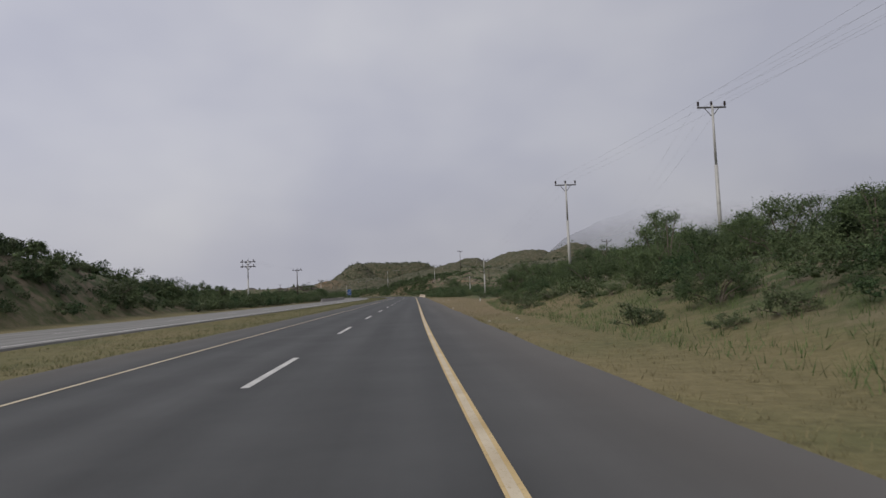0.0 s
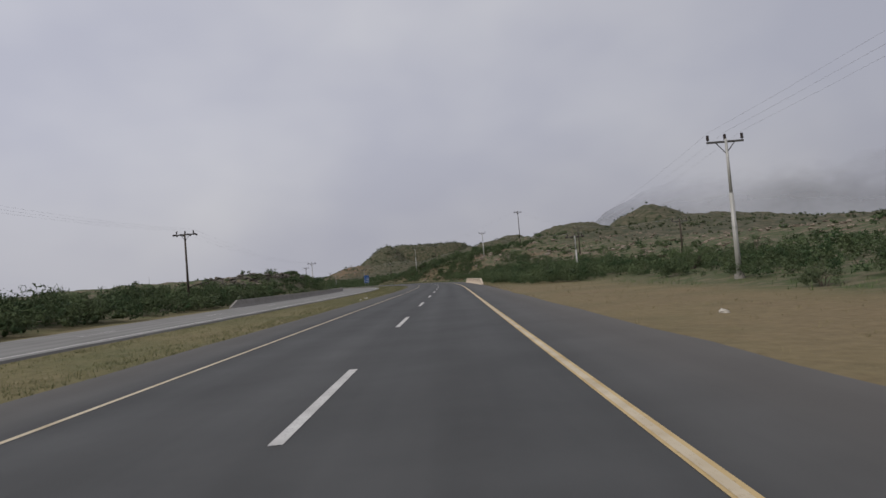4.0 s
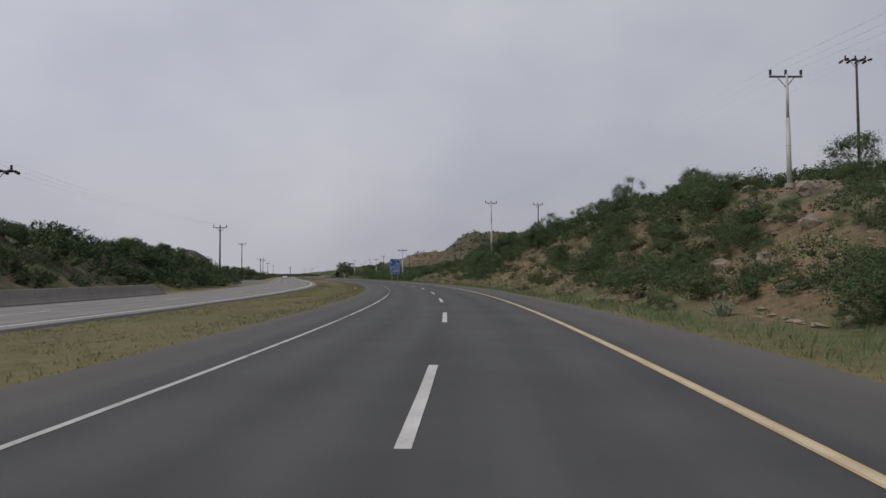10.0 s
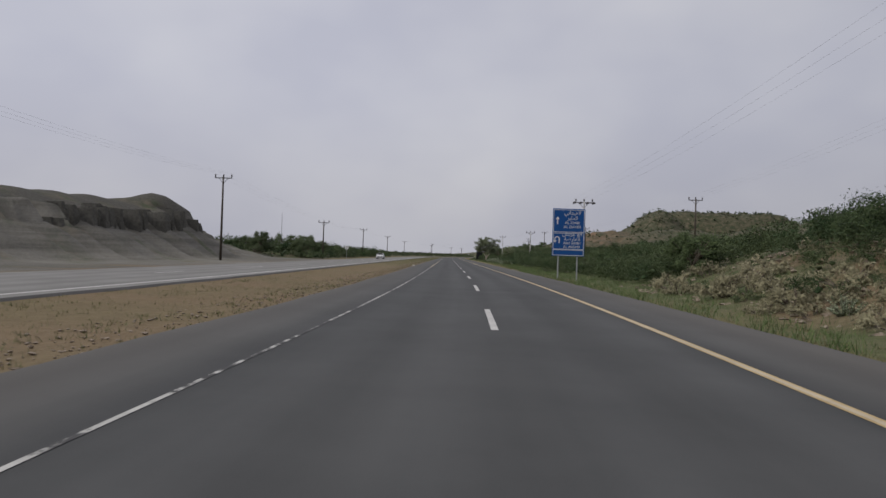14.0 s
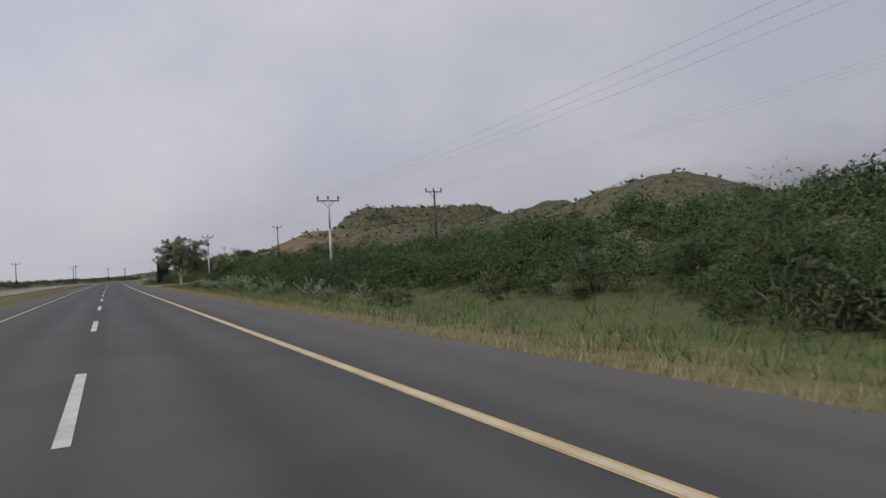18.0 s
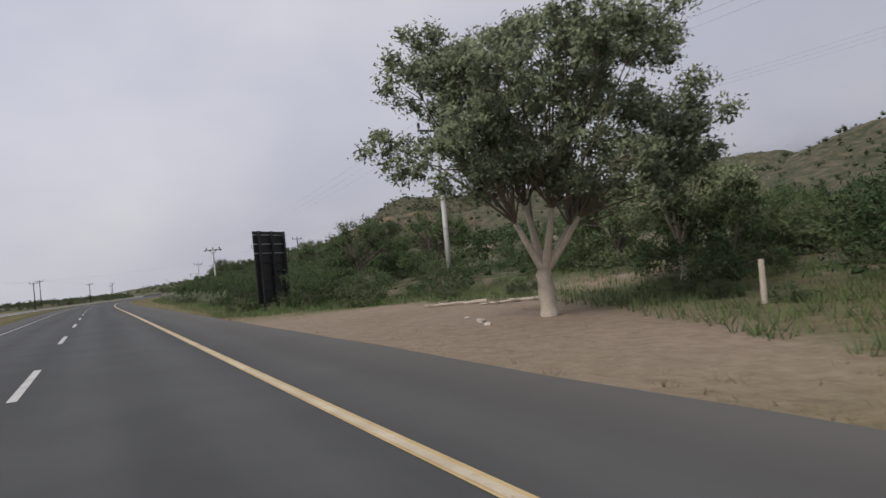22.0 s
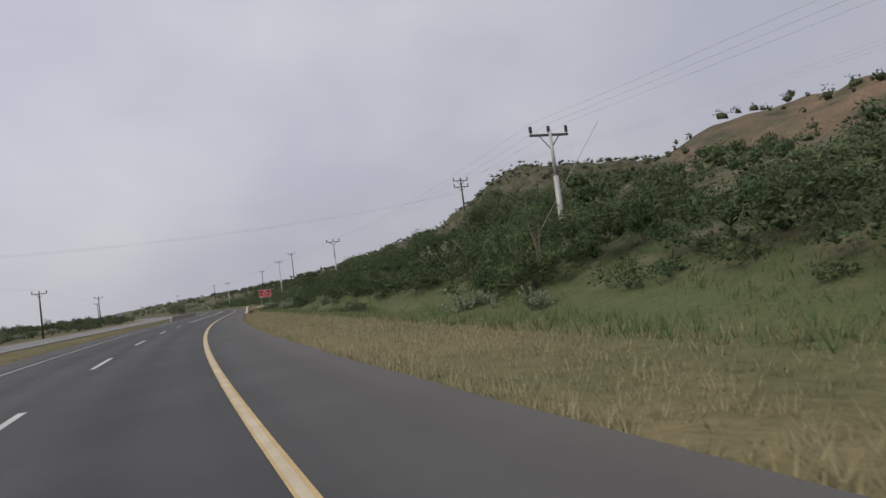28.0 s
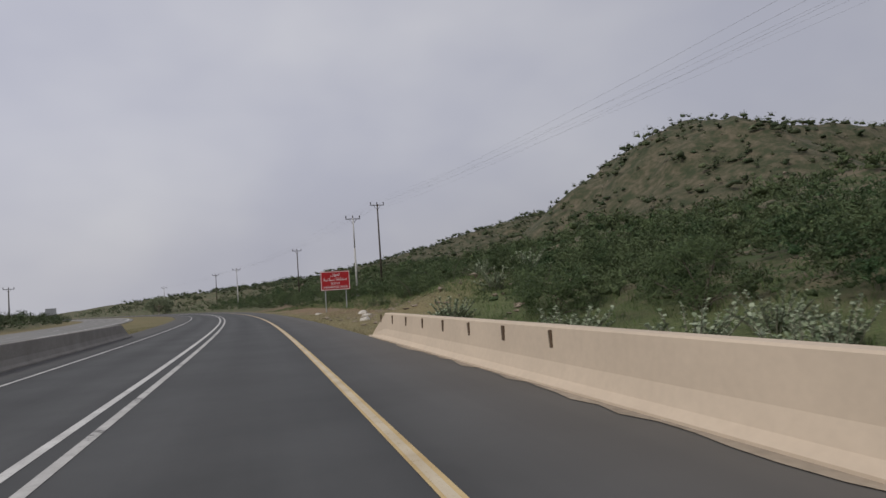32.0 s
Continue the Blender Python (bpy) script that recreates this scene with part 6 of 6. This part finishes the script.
marker = loose("marker_post", 110, 14.1, "short white concrete marker post on brown soil", "post")
bm = bmesh.new()
box(bm, (0.11, 0.11, 0.6), pose(0, 0, 0.2), 0.02)
part("post", bm, M_WHITE, marker)
stake = loose("fence_stake", 642, 15.9, "weathered grey wooden stake in green grass", "post")
bm = bmesh.new()
tube(bm, (0, 0, -0.2), (0.04, 0, 1.1), 0.08, 0.07, 8)
part("post", bm, M_BARK, stake)
for s, d in ((896, 22.7), (890, 21.0)):
    ob = loose("marker_post", s, d, "low dark-topped boundary stone in the grass", "post")
    bm = bmesh.new()
    box(bm, (0.2, 0.2, 0.8), pose(0, 0, 0.2), 0.03)
    part("stone", bm, M_CONC, ob)

for s, d, px, py, pz in ((834, 18.0, 831, 22.6, 8.2), (750.8, 16.7, 751, 19.6, 8.0)):
    guy = loose("guy_wire", s, d, "steel guy wire with a yellow sleeve beside a power pole", "guy wire")
    base = Vector(ground_at(s, d))
    top = Vector(at(px, py, pz)) - base
    top.rotate(Euler((0, 0, -radians(heading(s)))))
    bm = bmesh.new()
    tube(bm, (0, 0, -0.2), top, 0.012, 0.012, 6)
    part("wire", bm, M_STEEL, guy)
    bm = bmesh.new()
    tube(bm, top * 0.03, top * 0.27, 0.024, 0.024, 8)
    part("sleeve", bm, M_YELLOW, guy, "yellow plastic sleeve")

disc = loose("round_sign", 558.5, -26.2, "round white traffic sign on a grey post", "road sign")
bm = bmesh.new()
tube(bm, (0, 0, -0.2), (0, 0, 2.9), 0.05, 0.05, 8)
part("post", bm, M_STEEL, disc)
bm = bmesh.new()
tube(bm, (0, -0.06, 2.6), (0, -0.09, 2.6), 0.45, 0.45, 24)
part("disc", bm, M_WHITE, disc)
bm = bmesh.new()
box(bm, (0.10, 0.012, 0.5), pose(0, -0.098, 2.6))
part("mark", bm, M_DARKPANEL, disc)

far_sign = loose("road_sign", 1120, -30, "grey back of a rectangular road sign on two posts", "road sign")
for px in (-0.8, 0.8):
    bm = bmesh.new()
    tube(bm, (px, 0, -0.2), (px, 0, 3.4), 0.06, 0.06, 8)
    part("post", bm, M_STEEL, far_sign)
bm = bmesh.new()
box(bm, (2.4, 0.06, 1.7), pose(0, 0, 2.7), 0.02)
part("panel", bm, M_STEEL, far_sign)


def saloon(s, d):
    """A white saloon car that faces back along the road."""
    car = loose("car", s, d, "white saloon car on the opposite carriageway", "car")
    car.matrix_world = car.matrix_world @ pose(0, 0, 0, 0, 0, 180)
    side = ((-2.25, 0.35), (-2.3, 0.75), (-2.1, 0.98), (-1.35, 1.02), (-0.75, 1.42), (0.55, 1.45), (1.15, 1.05), (2.1, 0.88), (2.28, 0.62), (2.22, 0.32))
    bm = bmesh.new()
    rows = []
    for x, w in ((-0.86, 0.9), (-0.80, 1.0), (0.80, 1.0), (0.86, 0.9)):
        rows.append([bm.verts.new((x * (0.84 if z > 1.1 else 1.0), y, 0.3 + (z - 0.3) * (w if z > 0.5 else 1.0))) for y, z in side])
    n = len(side)
    for p, q in zip(rows[:-1], rows[1:]):
        for k in range(n):
            bm.faces.new((p[k], p[(k + 1) % n], q[(k + 1) % n], q[k]))
    bm.faces.new(rows[0])
    bm.faces.new(rows[-1][::-1])
    bmesh.ops.recalc_face_normals(bm, faces=bm.faces)
    part("body", bm, M_CARPAINT, car)
    for name, pts in (("windscreen", ((-0.62, 0.60, 1.40), (0.62, 0.60, 1.40), (0.72, 1.10, 1.07), (-0.72, 1.10, 1.07))), ("rear_window", ((0.6, -0.8, 1.38), (-0.6, -0.8, 1.38), (-0.7, -1.3, 1.06), (0.7, -1.3, 1.06)))):
        bm = bmesh.new()
        quad = [bm.verts.new(Vector(p) + Vector((0, 0.02 if p[1] > 0 else -0.02, 0.025))) for p in pts]
        bm.faces.new(quad)
        bmesh.ops.solidify(bm, geom=bm.faces[:], thickness=0.01)
        part(name, bm, M_GLASS, car)
    for sx in (-1, 1):
        bm = bmesh.new()
        quad = [bm.verts.new((sx * x, y, z)) for x, y, z in ((0.735, -0.7, 1.36), (0.735, 0.5, 1.38), (0.80, 0.95, 1.06), (0.80, -1.1, 1.05))]
        bm.faces.new(quad)
        bmesh.ops.solidify(bm, geom=bm.faces[:], thickness=0.02)
        part("side_window", bm, M_GLASS, car)
        bm = bmesh.new()
        box(bm, (0.42, 0.08, 0.16), pose(sx * 0.55, 2.2, 0.72), 0.03)
        part("headlight", bm, M_STEEL, car)
        for yy in (-1.4, 1.4):
            bm = bmesh.new()
            tube(bm, (sx * 0.64, yy, 0.32), (sx * 0.88, yy, 0.32), 0.32, 0.32, 20)
            tyre = part("wheel", bm, M_TYRE, car)
            bm = bmesh.new()
            tube(bm, (sx * 0.80, yy, 0.32), (sx * 0.895, yy, 0.32), 0.19, 0.19, 16)
            part("rim", bm, M_STEEL, tyre)
    bm = bmesh.new()
    box(bm, (1.2, 0.05, 0.22), pose(0, 2.26, 0.5), 0.02)
    part("grille", bm, M_DARKPANEL, car)
    return car


saloon(568, -18.9)

litter = [stone(rr, 1.0) for _ in range(3)]
for me in litter:
    me.materials.append(M_PALEROCK)
for k, (s, d, q) in enumerate(((39, 9.2, 0.08), (37, 9.0, 0.07), (36, 7.2, 0.06), (65, 6.9, 0.09), (485, 7.0, 0.12), (486, 7.5, 0.10), (491, -6.4, 0.18), (612, 8.6, 0.10), (647.5, 11.0, 0.13), (646.5, 10.6, 0.10), (649, 11.4, 0.09), (902, 8.5, 0.07), (120, 8.4, 0.1), (133, 10, 0.14), (330, 8.2, 0.08), (352, 8.4, 0.09), (104, -6.6, 0.1), (112, -7.0, 0.1), (180, -7.4, 0.12), (186, -7.6, 0.14), (262, -6.7, 0.12), (365, -7.4, 0.12), (968, 9, 0.3), (975, 10.5, 0.35), (985, 12, 0.4), (1000, 10, 0.3))):
    x, y, z = ground_at(s, d)
    ob = tagged(new("stone", litter[k % 3]), "pale loose stone on the verge", "stone", "loose stones on the verge")
    ob.matrix_world = pose(x, y, z + 0.2 * q, rr.uniform(-15, 15), 0, rr.uniform(0, 360)) @ Matrix.Diagonal((q * 1.3, q, q, 1))

hut = loose("low_building", 760, -95, "low pale flat-roofed building behind scrub", "building")
bm = bmesh.new()
box(bm, (14, 8, 3.4), pose(0, 0, 1.6), 0.05)
part("wall", bm, M_PLASTER, hut)
bm = bmesh.new()
box(bm, (14.4, 8.4, 0.3), pose(0, 0, 3.45), 0.04)
part("roof", bm, M_CONC, hut)
for px in (-4.5, -1.5, 1.5, 4.5):
    bm = bmesh.new()
    box(bm, (1.2, 0.1, 1.1), pose(px, -4.02, 1.9))
    part("window", bm, M_GLASS, hut)
mast = loose("radio_mast", 800, -110, "thin grey radio mast on the plain", "mast")
bm = bmesh.new()
tube(bm, (0, 0, -0.3), (0, 0, 24), 0.28, 0.10, 8)
part("shaft", bm, M_STEEL, mast)


def fallen_branch(s, d, length, turn, seed):
    rng = random.Random(seed)
    x, y, z = ground_at(s, d)
    bm = bmesh.new()
    pts = [(length * (q / 6 - 0.5), rng.uniform(-0.12, 0.12), 0.05 + rng.uniform(0, 0.05)) for q in range(7)]
    limb(bm, pts, 0.09, 0.04, 7)
    for q in (2, 4, 5):
        limb(bm, [pts[q], (pts[q][0] + 0.4, pts[q][1] + rng.uniform(-0.5, 0.5), 0.16)], 0.035, 0.012, 5)
    me = bpy.data.meshes.new("fallen_branch")
    bm.to_mesh(me)
    bm.free()
    me.materials.append(M_BARK)
    ob = tagged(new("fallen_branch", me), "bleached fallen branch lying on the bare soil", "branch")
    ob.matrix_world = pose(x, y, z, 0, 0, heading(s) + turn)


fallen_branch(655.2, 14.4, 2.6, 140, 3)
fallen_branch(652.9, 15.6, 2.4, 158, 4)
